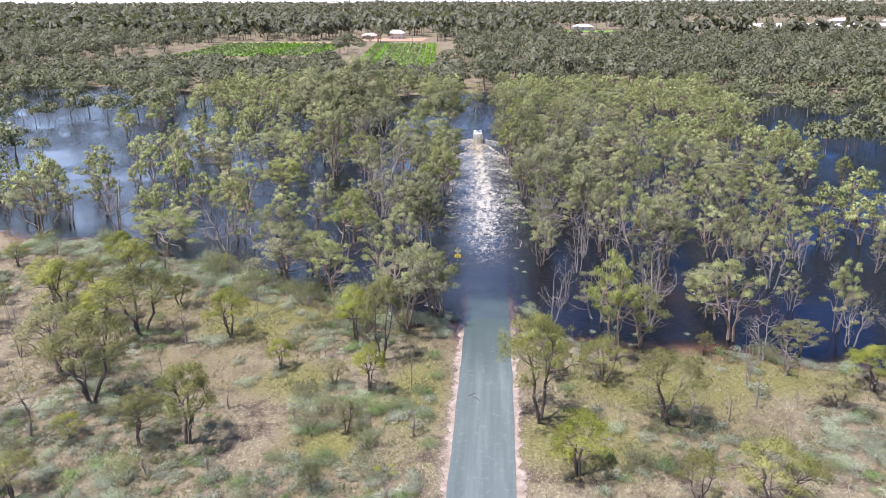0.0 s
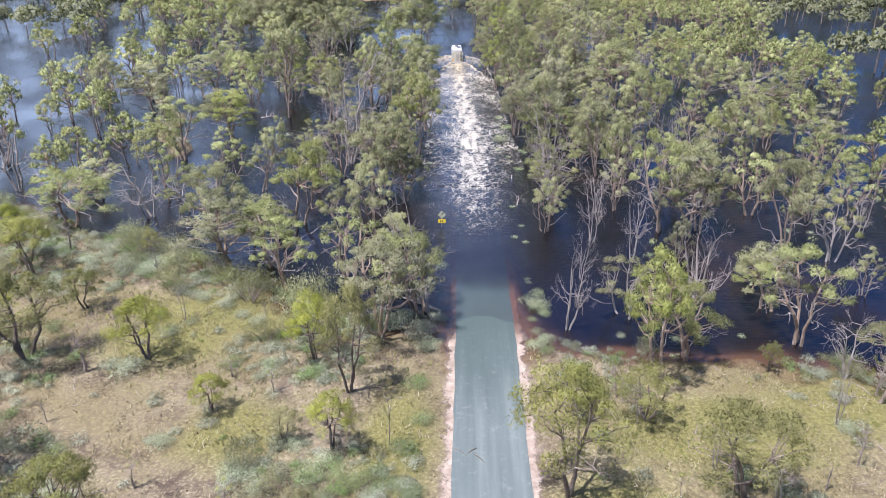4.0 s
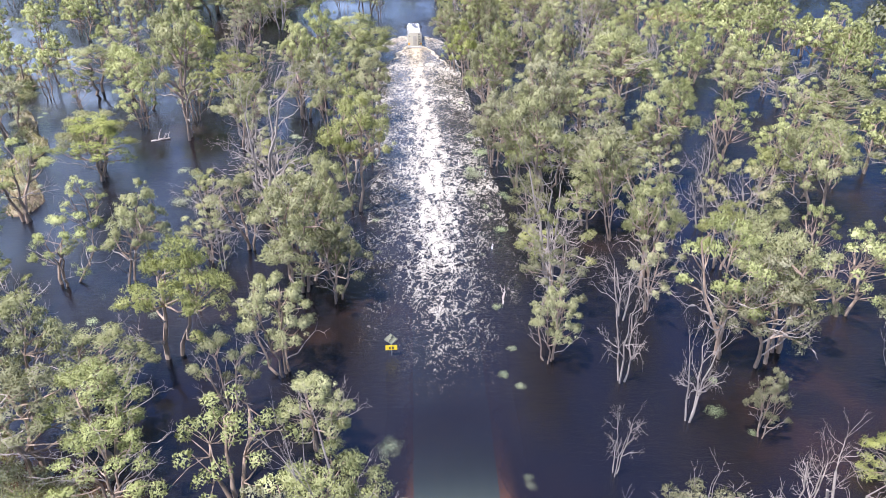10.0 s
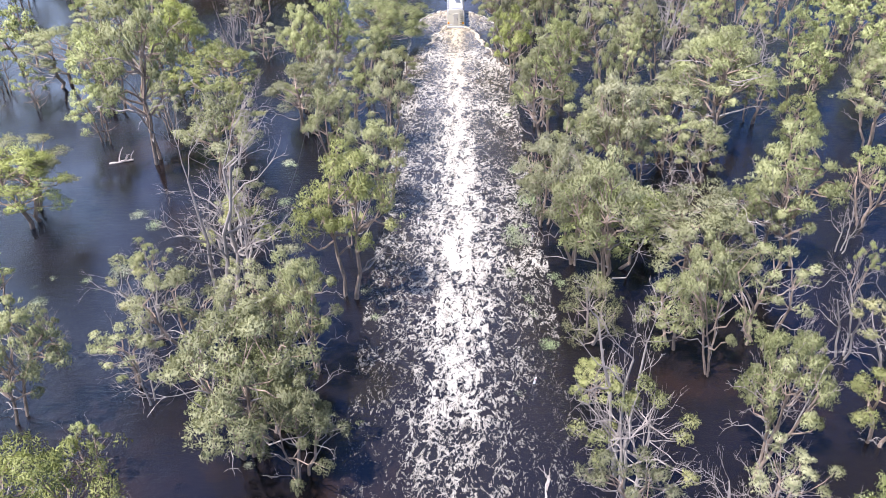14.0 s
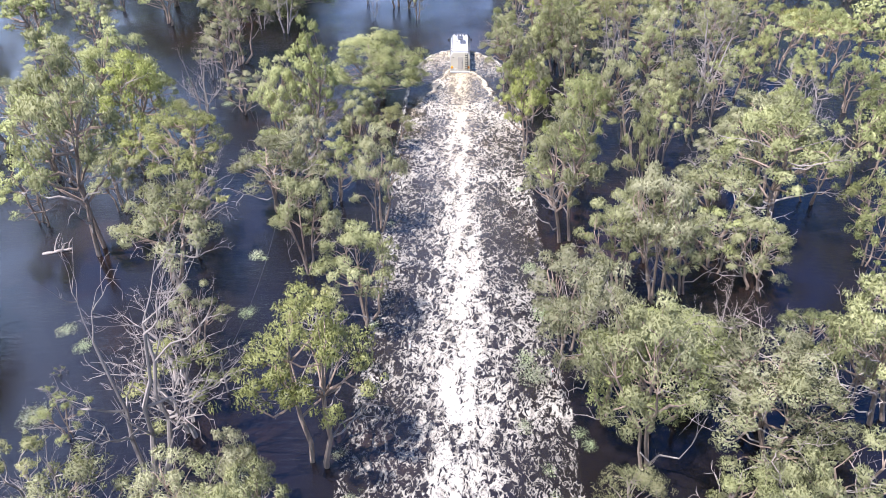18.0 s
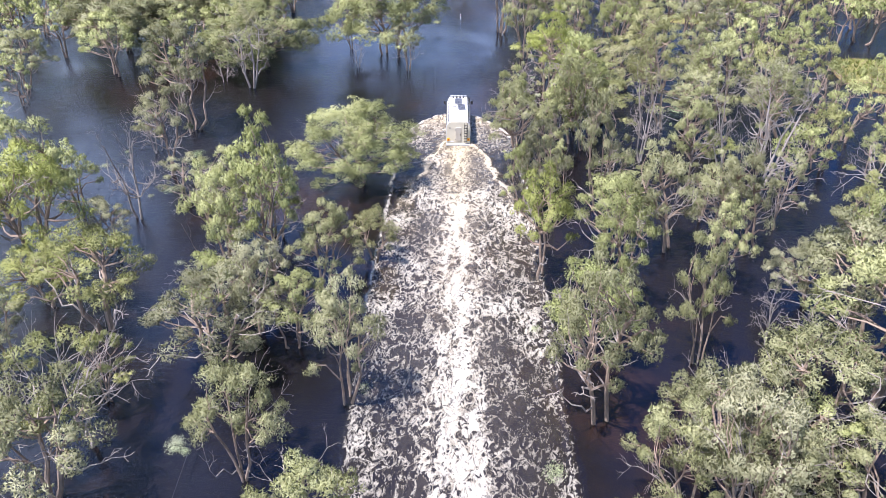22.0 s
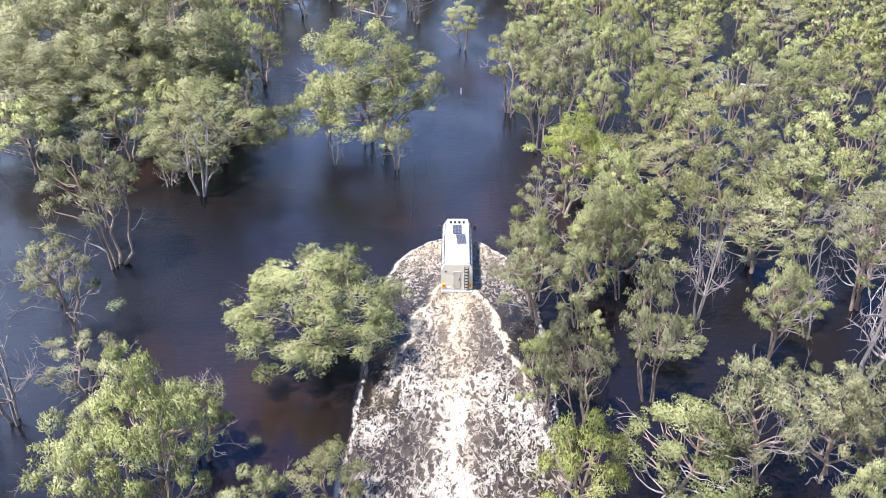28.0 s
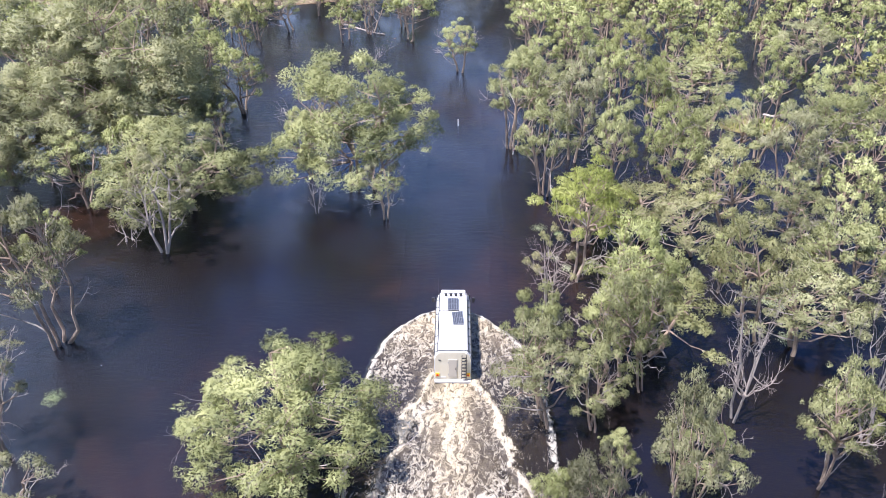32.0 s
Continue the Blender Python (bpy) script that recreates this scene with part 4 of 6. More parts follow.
stand('dying', [
    (18.6, 62.4, 6.8, 3.0, -1.1), (-26.5, 83.7, 6.7, 5.4, -4.7), (14.8, 86.4, 9.7, 3.1, -1.2), (32.5, 95.9, 8.9, 3.8, -1.6),
    (-17.5, 122.4, 10.3, 4.9, 1.2), (51.8, 130.7, 8.5, 5.2, -1.7), (39.3, 151.2, 7.7, 4.9, -1.4), (-22.8, 175.4, 7.8, 4.1, 1.2),
])
stand('fresh', [
    (37.9, 55.7, 4.0, 2.7, -0.6), (21.9, 56.2, 7.4, 3.4, -1.7), (32.0, 68.7, 5.6, 3.1, -1.3), (-14.1, 80.5, 10.8, 3.9, 3.4),
    (-2.7, 103.0, 8.6, 3.4, 0.2), (-30.7, 111.0, 8.4, 5.3, 0.6), (-31.9, 113.7, 7.7, 4.9, -0.1), (-26.0, 134.8, 10.8, 4.6, 0.9),
    (-28.7, 138.3, 12.3, 4.3, 3.5), (27.6, 160.3, 6.4, 2.8, -1.3),
    (15.5, 165.4, 6.3, 3.8, 0.5), (23.3, 167.4, 7.3, 3.0, -2.3), (21.2, 178.3, 6.1, 4.1, -4.0), (11.7, 179.4, 6.5, 3.8, 2.0),
])
stand('fresh', [
    (24.8, 180.0, 6.5, 3.6, -2.2), (17.2, 180.4, 5.0, 3.7, -2.1),
])
stand('sparse', [
    (31.6, 58.5, 10.2, 4.1, -1.3), (-12.2, 65.6, 8.1, 3.4, 0.2), (25.5, 79.8, 9.6, 3.4, -1.4), (14.3, 84.1, 7.8, 3.0, -0.5),
    (21.4, 85.0, 7.3, 2.5, -0.0), (21.9, 88.5, 8.3, 2.2, -0.1), (-26.1, 90.4, 7.5, 3.7, 3.1), (-34.3, 101.5, 7.1, 4.3, -0.8),
    (53.9, 106.1, 7.1, 4.4, -1.9), (23.7, 122.9, 5.7, 3.1, -1.9), (-17.1, 125.8, 5.7, 3.0, 0.4), (45.2, 132.6, 9.7, 3.7, -2.8),
    (-21.0, 149.2, 5.0, 3.1, 0.9), (-43.2, 153.1, 6.9, 6.1, 0.3), (-29.1, 169.2, 8.1, 3.7, 2.1), (23.6, 221.9, 8.9, 3.7, -2.0),
])
stand('sparse', [
    (-15.1, 237.3, 7.6, 3.8, 1.3),
])
stand('bare', [
    (33.2, 53.6, 6.7, 1.6, -0.8), (23.9, 61.3, 12.0, 3.2, -1.5), (-31.5, 82.4, 5.5, 4.3, -1.2), (19.4, 84.5, 7.0, 2.3, -0.7),
    (14.4, 88.6, 9.9, 3.2, -1.3), (-51.3, 90.1, 7.2, 4.4, 0.7), (-13.3, 92.3, 7.7, 3.3, 0.6), (30.1, 98.4, 8.5, 3.7, -2.1),
    (-11.3, 100.7, 11.6, 5.0, 2.2), (-13.2, 107.6, 7.2, 7.4, -0.8), (34.3, 110.3, 6.4, 2.8, 0.1), (-24.3, 146.4, 6.4, 3.1, 0.0),
    (39.4, 146.8, 6.4, 3.7, -2.1), (28.9, 153.3, 8.4, 4.0, 0.8), (27.4, 157.8, 7.6, 2.2, -2.6), (22.6, 165.5, 3.5, 2.4, -0.8),
])
stand('bare', [
    (-26.8, 177.1, 6.5, 3.3, 0.9),
])
stand('wattle', [
    (14.1, 99.3, 5.7, 2.3, -0.4),
])
stand('sapling', [
    (-29.9, 35.2, 6.2, 2.2, 0.3), (-0.4, 45.0, 8.1, 0.8, 0.3), (15.6, 50.8, 4.0, 1.0, -0.6), (34.5, 50.8, 3.6, 1.7, -0.0),
    (-21.3, 109.0, 3.2, 2.3, 0.9), (-18.9, 126.2, 5.1, 2.5, 2.1), (34.5, 205.7, 8.5, 2.6, -0.8),
])

stand('gum', [
    (-10.2, 138.2, 10.9, 3.1, 0.3), (-12.9, 137.2, 8.2, 2.9, 0.0), (-12.8, 133.6, 6.4, 2.8, 0.0), (-9.6, 132.4, 6.2, 2.6, 0.3),
    (-6.9, 131.6, 5.6, 2.4, 0.4), (-6.6, 95.6, 6.0, 2.6, 0.0), (-5.4, 98.5, 6.4, 2.5, 0.2), (19.6, 98.9, 5.6, 2.6, -0.5),
    (23.4, 91.0, 6.8, 2.6, -0.8), (27.5, 113.0, 4.6, 2.6, -0.6), (31.2, 86.4, 8.0, 3.0, -1.0), (14.4, 166.2, 10.4, 2.9, -1.0),
    (-25.7, 163.4, 11.0, 4.0, -0.4), (30.9, 63.5, 6.6, 3.0, -1.0), (-2.4, 58.4, 8.6, 4.3, 0.4),
])
stand('fresh', [
    (18.7, 52.5, 8.2, 2.6, -0.6), (-3.4, 141.6, 5.4, 2.4, 0.2),
])
stand('dying', [
    (-27.5, 158.5, 4.6, 2.2, 0.3), (-10.6, 104.8, 6.4, 3.0, 0.4), (-15.5, 97.8, 6.0, 3.2, 0.5),
])
stand('sparse', [
    (-24.2, 153.9, 7.6, 2.7, 0.4), (-17.8, 103.6, 4.2, 2.6, 0.4), (-11.8, 95.8, 6.2, 3.4, 0.2), (-8.2, 97.4, 5.6, 2.6, 0.0), (-14.8, 93.8, 5.2, 2.8, 0.0), (-12.6, 111.5, 5.8, 2.6, 0.2),
])
stand('bare', [
    (-14.0, 113.6, 5.6, 3.6, -0.6), (1.3, 62.6, 8.6, 3.0, -3.0),
])

# thin grey twig trees on the bank beside the road
stand('sapling', [
    (16.5, 47.7, 6.8, 1.7, -0.5), (17.6, 40.8, 5.0, 1.4, -0.5), (26.6, 41.7, 6.0, 1.6, -0.5), (29.5, 43.7, 6.1, 1.6, -0.5), (34.6, 51.5, 7.0, 1.7, -0.5), (24.0, 35.9, 2.7, 0.9, -0.5),
])
stand('bare', [
    (23.3, 40.8, 4.7, 1.3, -0.5), (33.0, 43.9, 3.4, 0.9, -0.5), (30.1, 48.0, 4.2, 1.1, -0.5), (20.4, 43.2, 4.3, 1.2, -0.5), (28.4, 34.4, 4.6, 1.2, -0.5), (21.0, 34.6, 3.6, 1.0, -0.5),
])

# the rest of the flooded wood, thick on one side of the road and more open on the other
wood_rng = np.random.default_rng(5)


def open_water(x, y):
    c = x - float(road_x(y))
    if abs(c) < 6.2:
        return True
    for cx, cy, rx, ry in ((34, 203, 10, 6), (24, 209, 6, 4.5), (52, 182, 10, 10)):
        if ((x - cx) / rx) ** 2 + ((y - cy) / ry) ** 2 < 1:
            return True
    if -44 < x < 2 and 147 < y < 176:
        return True
    if -21 < x < 2 and 146 < y < 222 and not (-14 < x < -4 and 182 < y < 191):
        return True
    if -30 < x < 1 and 206 < y < 232:
        return True
    if y < 79 and x > 8:
        return True
    if y < np.interp(x, SHORE_X, SHORE_Y) + 2:
        return True
    if x < -70 and 118 < y < 215 + 0.2 * x and vnoise(x, y, 14, 60) < 0.86:
        return True
    if 52 < x < 62 and 100 < y < 150 or (x > 62 and 105 < y < 190 and vnoise(x, y, 16, 61) < 0.62):
        return True
    if -62 < x < -30 and 100 < y < 160 and vnoise(x, y, 9, 62) < 0.5:
        return True
    return False


FAR = []

# scrubby trees on the dry bank
bank_rng = np.random.default_rng(19)
for _ in range(420):
    x, y = -62 + 112 * bank_rng.random(), 24 + 56 * bank_rng.random()
    if float(np.interp(x, SHORE_X, SHORE_Y)) - y < 1 or abs(x - 6.2) < 5 or (x > 4 and bank_rng.random() < 0.5):
        continue
    if any((x - a) ** 2 + (y - b) ** 2 < 13 for a, b, _ in TREES):
        continue
    k = bank_rng.random()
    h = 3.2 + 3.4 * bank_rng.random()
    plant("scrubby" if k < 0.34 else "wattle" if k < 0.40 else "sapling" if k < 0.86 else "bare", x, y, h, h * (0.38 + 0.12 * bank_rng.random()) * (1 if k < 0.86 else 0.55), bank_rng.normal() * 0.3)
    if len(TREES) > 310:
        break


# a thicker stand of scrub away from the road
for _ in range(80):
    x, y = -64 + 46 * bank_rng.random(), 30 + 50 * bank_rng.random()
    if float(np.interp(x, SHORE_X, SHORE_Y)) - y < 1 or any((x - a) ** 2 + (y - b) ** 2 < 17 for a, b, _ in TREES) or (abs(x + 18) < 6 and abs(y - 60) < 6):
        continue
    h = 4.2 + 2.8 * bank_rng.random()
    plant("scrubby" if bank_rng.random() < 0.75 else "wattle", x, y, h, h * 0.40, bank_rng.normal() * 0.3)


# thin trees standing in the shallows off the bank
for _ in range(70):
    x, y = 13 + 55 * wood_rng.random(), 55 + 26 * wood_rng.random()
    if float(np.interp(x, SHORE_X, SHORE_Y)) - y > -1 or any((x - a) ** 2 + (y - b) ** 2 < 12 for a, b, _ in TREES):
        continue
    h = 4.5 + 3.2 * wood_rng.random()
    k = wood_rng.random()
    if x < 30 and k < 0.6:
        continue
    plant("dying" if k < 0.3 else "sparse" if k < 0.6 else "gum" if k < 0.72 else "bare", x, y, h, h * (0.32 + 0.1 * wood_rng.random()), wood_rng.normal() * 0.4)


def fill(n, x0, x1, y0, y1, gap, singles):
    """Trees near the road are things of their own; the rest join the mass of the wood."""
    for _ in range(n):
        x, y = x0 + (x1 - x0) * wood_rng.random(), y0 + (y1 - y0) * wood_rng.random()
        if open_water(x, y):
            continue
        g = gap * (0.8 + 0.5 * wood_rng.random()) * (1.25 if 205 < y < 262 and x > 0 else 1)
        if any((x - a) ** 2 + (y - b) ** 2 < g * g for a, b, _ in TREES):
            continue
        near = abs(x - float(road_x(y))) < 30 and 70 < y < 205 and singles > 0
        k = wood_rng.random()
        h = 5.2 + 3.4 * wood_rng.random() + (1.0 if y > 190 else 0)
        r = (0.33 + 0.13 * wood_rng.random()) * h
        if near:
            singles -= 1
            kind = "gum" if k < 0.40 else "fresh" if k < 0.53 else "sparse" if k < 0.72 else "dying" if k < 0.86 else "bare" if k < 0.95 else "sapling"
            plant(kind, x, y, h, r, wood_rng.normal() * 0.4)
        else:
            kind = "far_gum" if k < 0.58 else "far_fresh" if k < 0.72 else "far_sparse"
            if abs(x - float(road_x(y))) < 46 and y < 225:
                kind = kind.replace("far_", "mid_")
            FAR.append((kind, int(wood_rng.integers(2)), x, y, h, r, wood_rng.random() * 6.28))
            TREES.append((x, y, r))


fill(2400, 8, 78, 78, 145, 5.1, 24)
fill(3200, 8, 78, 145, 262, 4.4, 44)
fill(3600, -92, -2, 66, 262, 5.6, 25)


def join_far():
    """The mass of the flooded wood, out of the light trees."""
    bins = {}
    for kind, i, x, y, h, r, a in FAR:
        src = STOCK[kind][i % len(STOCK[kind])]
        z = float(ground_z(x, y))
        M = np.array(Matrix.Translation((x, y, z)) @ Matrix.Rotation(a, 4, "Z") @ Matrix.Diagonal((r / 3.7, r / 3.7, (h - min(z, 0)) / 8.0, 1)))
        for c in src.children:
            me = c.data
            co = np.empty(len(me.vertices) * 3)
            me.vertices.foreach_get("co", co)
            co = co.reshape(-1, 3) @ M[:3, :3].T + M[:3, 3]
            me.calc_loop_triangles()
            tr = np.empty(len(me.loop_triangles) * 3, np.int32)
            me.loop_triangles.foreach_get("vertices", tr)
            slot = bins.setdefault(c.data.materials[0].name, [c.data.materials[0], [], [], 0, []])
            if me.name in SOFT:
                slot[4].append(unit(SOFT[me.name] @ np.linalg.inv(M[:3, :3])))
            slot[1].append(co)
            slot[2].append(tr.reshape(-1, 3) + slot[3])
            slot[3] += len(co)
    top = None
    for mat, vs, fs, _, ns in bins.values():
        ob = link_mesh("flooded_wood" if top is None else "foliage", np.concatenate(vs), np.concatenate(fs), mat, top, normals=np.concatenate(ns) if ns else None)
        top = top or ob
    tagged(top, "flooded gum wood away from the road", "woods", kind="stuff")
    for kind in ("far_gum", "far_sparse", "far_fresh", "mid_gum", "mid_sparse", "mid_fresh"):
        for src in STOCK[kind]:
            for c in list(src.children):
                bpy.data.objects.remove(c)
            bpy.data.objects.remove(src)
    for kind, pool in STOCK.items():
        if kind[:4] not in ("far_", "mid_"):
            for src in pool:
                if id(src) not in STOCK_USED:
                    for c in list(src.children):
                        bpy.data.objects.remove(c)
                    bpy.data.objects.remove(src)


join_far()


# ---- shrubs and ground cover ----
def make_bush(name, leaf, seed, n, size, flat=0.75, width=0.055, stems=6):
    """A low dome of leaves 1 m in radius on woody stems."""
    rng = np.random.default_rng(seed)
    wood, leaves = [[], []], []
    for i in range(9):
        a, q = i * 2.4, 0.62 * math.sqrt(i / 9)
        leaf_tuft(rng, np.array([math.cos(a) * q, math.sin(a) * q, 0.32 * flat + 0.15 * rng.random()]), 0.36 + 0.2 * rng.random(), flat, n // 9, size, width, leaves)
    line = []
    for i in range(stems):
        a = i * 6.28 / stems + rng.random()
        arm = bend(rng, (0.02 * math.cos(a), 0.02 * math.sin(a), -0.12), (math.cos(a) * 0.6, math.sin(a) * 0.6, 0.45 * flat), 0.08, 4)
        line += [*arm, *(arm[2:0:-1] + 0.012)]
    tube(wood, line, [0.03, 0.025, 0.018, 0.010, 0.018, 0.025] * stems, 3)
    root = new(name)
    V, N = gathered(leaves)
    link_mesh("foliage", V, np.arange(len(V)).reshape(-1, 3), leaf, root, normals=N)
    link_mesh("woody_base", wood[0], wood[1], BARK_TWIG, root)
    return root


BUSHES = {
    "saltbush": ([make_bush("saltbush", LEAF_SALT, 40 + i, 1500, 0.060, 0.75, 0.036) for i in range(3)], "silvery grey-green saltbush dome on bare soil", "shrub"),
    "herb": ([make_bush("green_shrub", LEAF_HERB, 50 + i, 1500, 0.058, 0.75, 0.034) for i in range(2)], "fresh green low leafy shrub in the grass", "shrub"),
    "lignum": ([make_bush("flooded_shrub", LEAF_FLOAT, 60 + i, 900, 0.085, 0.5, 0.042) for i in range(3)], "pale green shrub top poking out of the floodwater", "shrub"),
    "scrub": ([make_bush("scrub_bush", LEAF_GREEN, 70 + i, 1700, 0.050, 1.0, 0.028) for i in range(2)], "olive-green scrub bush on the bank", "shrub"),
}
bush_rng = np.random.default_rng(9)


def bush(kind, x, y, r, h=None):
    pool, text, cat = BUSHES[kind]
    src = pool[int(bush_rng.integers(len(pool)))]
    z = max(float(ground_z(x, y)), -0.12 if kind == "lignum" else -9)
    h = h or r * (0.8 + 0.3 * bush_rng.random())
    m = Matrix.Translation((x, y, z)) @ Matrix.Rotation(bush_rng.random() * 6.28, 4, "Z") @ Matrix.Diagonal((r, r * (0.8 + 0.4 * bush_rng.random()), h, 1))
    if id(src) in STOCK_USED:
        ob = copy_thing(src, m)
    else:
        STOCK_USED.add(id(src))
        src.matrix_basis = m
        ob = src
    return tagged(ob, text, cat, "shrubs on the floodplain", "")


for x, y, r in ((-20.2, 64.3, 1.0), (-17.0, 62.9, 1.0), (-20.0, 57.8, 1.2), (-21.2, 52.4, 1.5), (-22.6, 52.8, 1.1), (-15.5, 44.5, 1.1), (2.0, 71.3, 1.0), (1.2, 63.0, 0.9),
                (-13.1, 46.5, 0.8), (-11.0, 52.0, 0.7), (-2.5, 60.2, 1.6), (-0.6, 61.5, 1.4), (-3.8, 58.8, 1.5), (1.0, 60.2, 1.2), (2.2, 61.6, 0.9), (-5.2, 61.2, 1.3)):
    bush("saltbush", x, y, r)
for x, y, r in ((-7.5, 37.5, 1.2), (-6.3, 38.3, 1.0), (-3.0, 40.8, 1.1), (-4.2, 40.2, 0.9), (-5.0, 41.8, 1.2), (-3.6, 42.4, 1.0), (-2.0, 41.6, 1.0), (-1.0, 42.4, 0.9), (-0.2, 41.2, 0.9), (-6.8, 33.0, 1.2), (-5.6, 33.8, 1.1), (-6.2, 34.6, 0.9), (1.2, 40.5, 1.1), (0.5, 44.5, 1.2), (1.6, 47.5, 1.0), (1.0, 51.5, 1.1),
                (2.0, 36.5, 0.9), (13.6, 46.0, 1.0), (20.0, 35.0, 1.1), (-30.0, 58.0, 1.2)):
    bush("herb", x, y, r)
for x, y, r, h in ((-1.8, 60.0, 1.6, 2.2), (0.6, 58.6, 1.7, 2.0), (-9.8, 59.0, 1.7, 2.4), (-12.0, 57.4, 1.8, 2.2), (-7.9, 60.2, 1.5, 2.4), (-4.6, 58.6, 1.8, 2.3), (-5.3, 61.0, 1.4, 2.0),
                   (-10.0, 62.2, 1.5, 1.9), (-3.0, 62.0, 1.3, 1.8), (1.6, 56.6, 1.2, 1.5), (-7.0, 57.0, 1.6, 2.0), (-15.0, 64.0, 1.4, 1.8), (-24.0, 71.0, 1.5, 1.7), (-29.0, 73.0, 1.6, 1.8)):
    bush("saltbush" if x > -6 else "scrub", x, y, r, h)
for x, y, r in ((10.4, 117.5, 1.4), (9.3, 109.5, 1.3), (9.0, 112.5, 1.1), (10.8, 64.3, 1.25), (11.5, 62.3, 0.8), (10.6, 59.9, 1.1), (10.2, 68.1, 0.75), (10.0, 77.8, 0.55), (10.8, 81.6, 0.5),
                (9.4, 87.0, 0.55), (9.2, 97.4, 0.7), (9.6, 94.0, 0.6), (-26.6, 104.2, 0.6), (-25.4, 105.0, 0.5), (-22.9, 103.4, 0.8), (-25.8, 102.2, 0.6), (-37.5, 130.1, 0.5), (-0.3, 100.0, 0.5), (-12.1, 122.1, 0.7), (-21.7, 105.5, 1.3), (29.1, 102.8, 0.5), (15.5, 104.8, 0.5), (12.9, 104.6, 0.6), (-0.9, 100.7, 0.5), (9.6, 121.7, 1.0), (8.4, 116.3, 0.9), (17.5, 59.1, 0.8), (18.9, 60.0, 0.6), (23.6, 58.0, 0.7), (27.8, 58.7, 0.7), (29.8, 59.1, 0.6), (20.5, 57.1, 0.8), (9.9, 104.0, 0.9), (10.6, 101.0, 0.8), (9.2, 106.6, 1.0), (11.2, 99.0, 0.7), (11.8, 105.5, 0.8), (12.4, 108.5, 0.8),
                (1.6, 83.5, 0.45), (-2.0, 92.0, 0.7), (8.6, 132.0, 0.9), (7.8, 137.0, 0.8), (7.4, 142.0, 0.5)):
    jx, jy, q = bush_rng.normal() * 0.5, bush_rng.normal() * 0.8, 0.45 + 0.5 * bush_rng.random()
    bush("lignum", x + max(jx, -0.3), y + jy, r * q, r * q * 0.9)
    if q < 0.6:
        bush("lignum", x + 1.0 + abs(jx), y - jy, r * q * 0.7, r * q * 0.6)
COVER = []
for _ in range(9000):
    x, y = -62 + 115 * bush_rng.random(), 22 + 62 * bush_rng.random()
    sh = float(np.interp(x, SHORE_X, SHORE_Y)) - y
    if sh < -1.5 or abs(x - 6.2) < 4.3:
        continue
    if any(((x - cx) / rx) ** 2 + ((y - cy) / ry) ** 2 < 0.7 for cx, cy, rx, ry in LAWNS[:6]) and bush_rng.random() < 0.8:
        continue
    fringe = 0.85 if (-1 < sh < 6 and x < -8) else 0.58 if x < -20 else 0.53 if x < 4 else 0.47
    if vnoise(x, y, 6, 71) * 0.7 + 0.15 > fringe and bush_rng.random() > 0.04:
        continue
    k = bush_rng.random()
    r = 0.34 + 0.72 * bush_rng.random() ** 1.7 + (0.25 if fringe > 0.8 else 0)
    if r > 0.93 and k < 0.85:
        bush("saltbush" if k < 0.58 else "herb" if k < 0.70 else "scrub", x, y, r)
    else:
        COVER.append((x, y, r, 0 if k < 0.68 else 1 if k < 0.84 else 2))


def ground_cover():
    """Small shrubs past counting, one mass for each kind."""
    kinds = ((LEAF_SALT, "low_saltbush", "small silvery grey-green saltbush scattered over dry soil"), (LEAF_HERB, "low_herbs", "small green herbs among the saltbush"),
             (LEAF_DULL, "low_scrub", "small dull brown-green dry scrub on the soil"))
    rng = np.random.default_rng(44)
    for i, (leaf, name, text) in enumerate(kinds):
        moulds = []
        for _ in range(5):
            st = []
            for j in range(4):
                a = j * 2.4 + rng.random()
                leaf_tuft(rng, np.array([math.cos(a) * 0.42, math.sin(a) * 0.42, 0.22 + 0.2 * rng.random()]), 0.42 + 0.22 * rng.random(), 0.8, 78, 0.15, 0.075, st)
            moulds.append(gathered(st))
        out, soft = [], []
        for x, y, r, kd in COVER:
            if kd == i:
                a = rng.random() * 6.28
                c, q = math.cos(a), math.sin(a)
                turn = np.array([[c, q, 0], [-q, c, 0], [0, 0, 1]])
                P, N = moulds[int(rng.integers(5))]
                out.append(P @ turn * np.array([r, r, r * 0.85]) + np.array([x, y, float(ground_z(x, y))]))
                soft.append(N @ turn)
        V = np.concatenate(out)
        tagged(link_mesh(name, V, np.arange(len(V)).reshape(-1, 3), leaf, normals=np.concatenate(soft)), text, "shrubs", kind="stuff")


ground_cover()
for x, y, r in ((10.8, 64.3, 1.2), (10.5, 59.7, 1.05), (10.3, 61.7, 0.8), (11.2, 66.1, 0.75), (10.4, 68.2, 0.7), (11.6, 62.6, 0.7), (10.1, 57.6, 0.9)):
    bush("lignum", x, y, r, r * 0.9)
for _ in range(420):
    x, y = 8.2 + 34 * bush_rng.random(), 55 + 150 * bush_rng.random()
    if bush_rng.random() < 0.5:
        x = float(road_x(y)) - 5 - 30 * bush_rng.random()
    if vnoise(x, y, 8, 72) < 0.66 or abs(x - float(road_x(y))) < 4.2 or float(ground_z(x, y)) > 0.1 or (-21 < x < 1 and 146 < y < 222):
        continue
    bush("lignum", x, y, 0.3 + 0.5 * bush_rng.random(), 0.45)


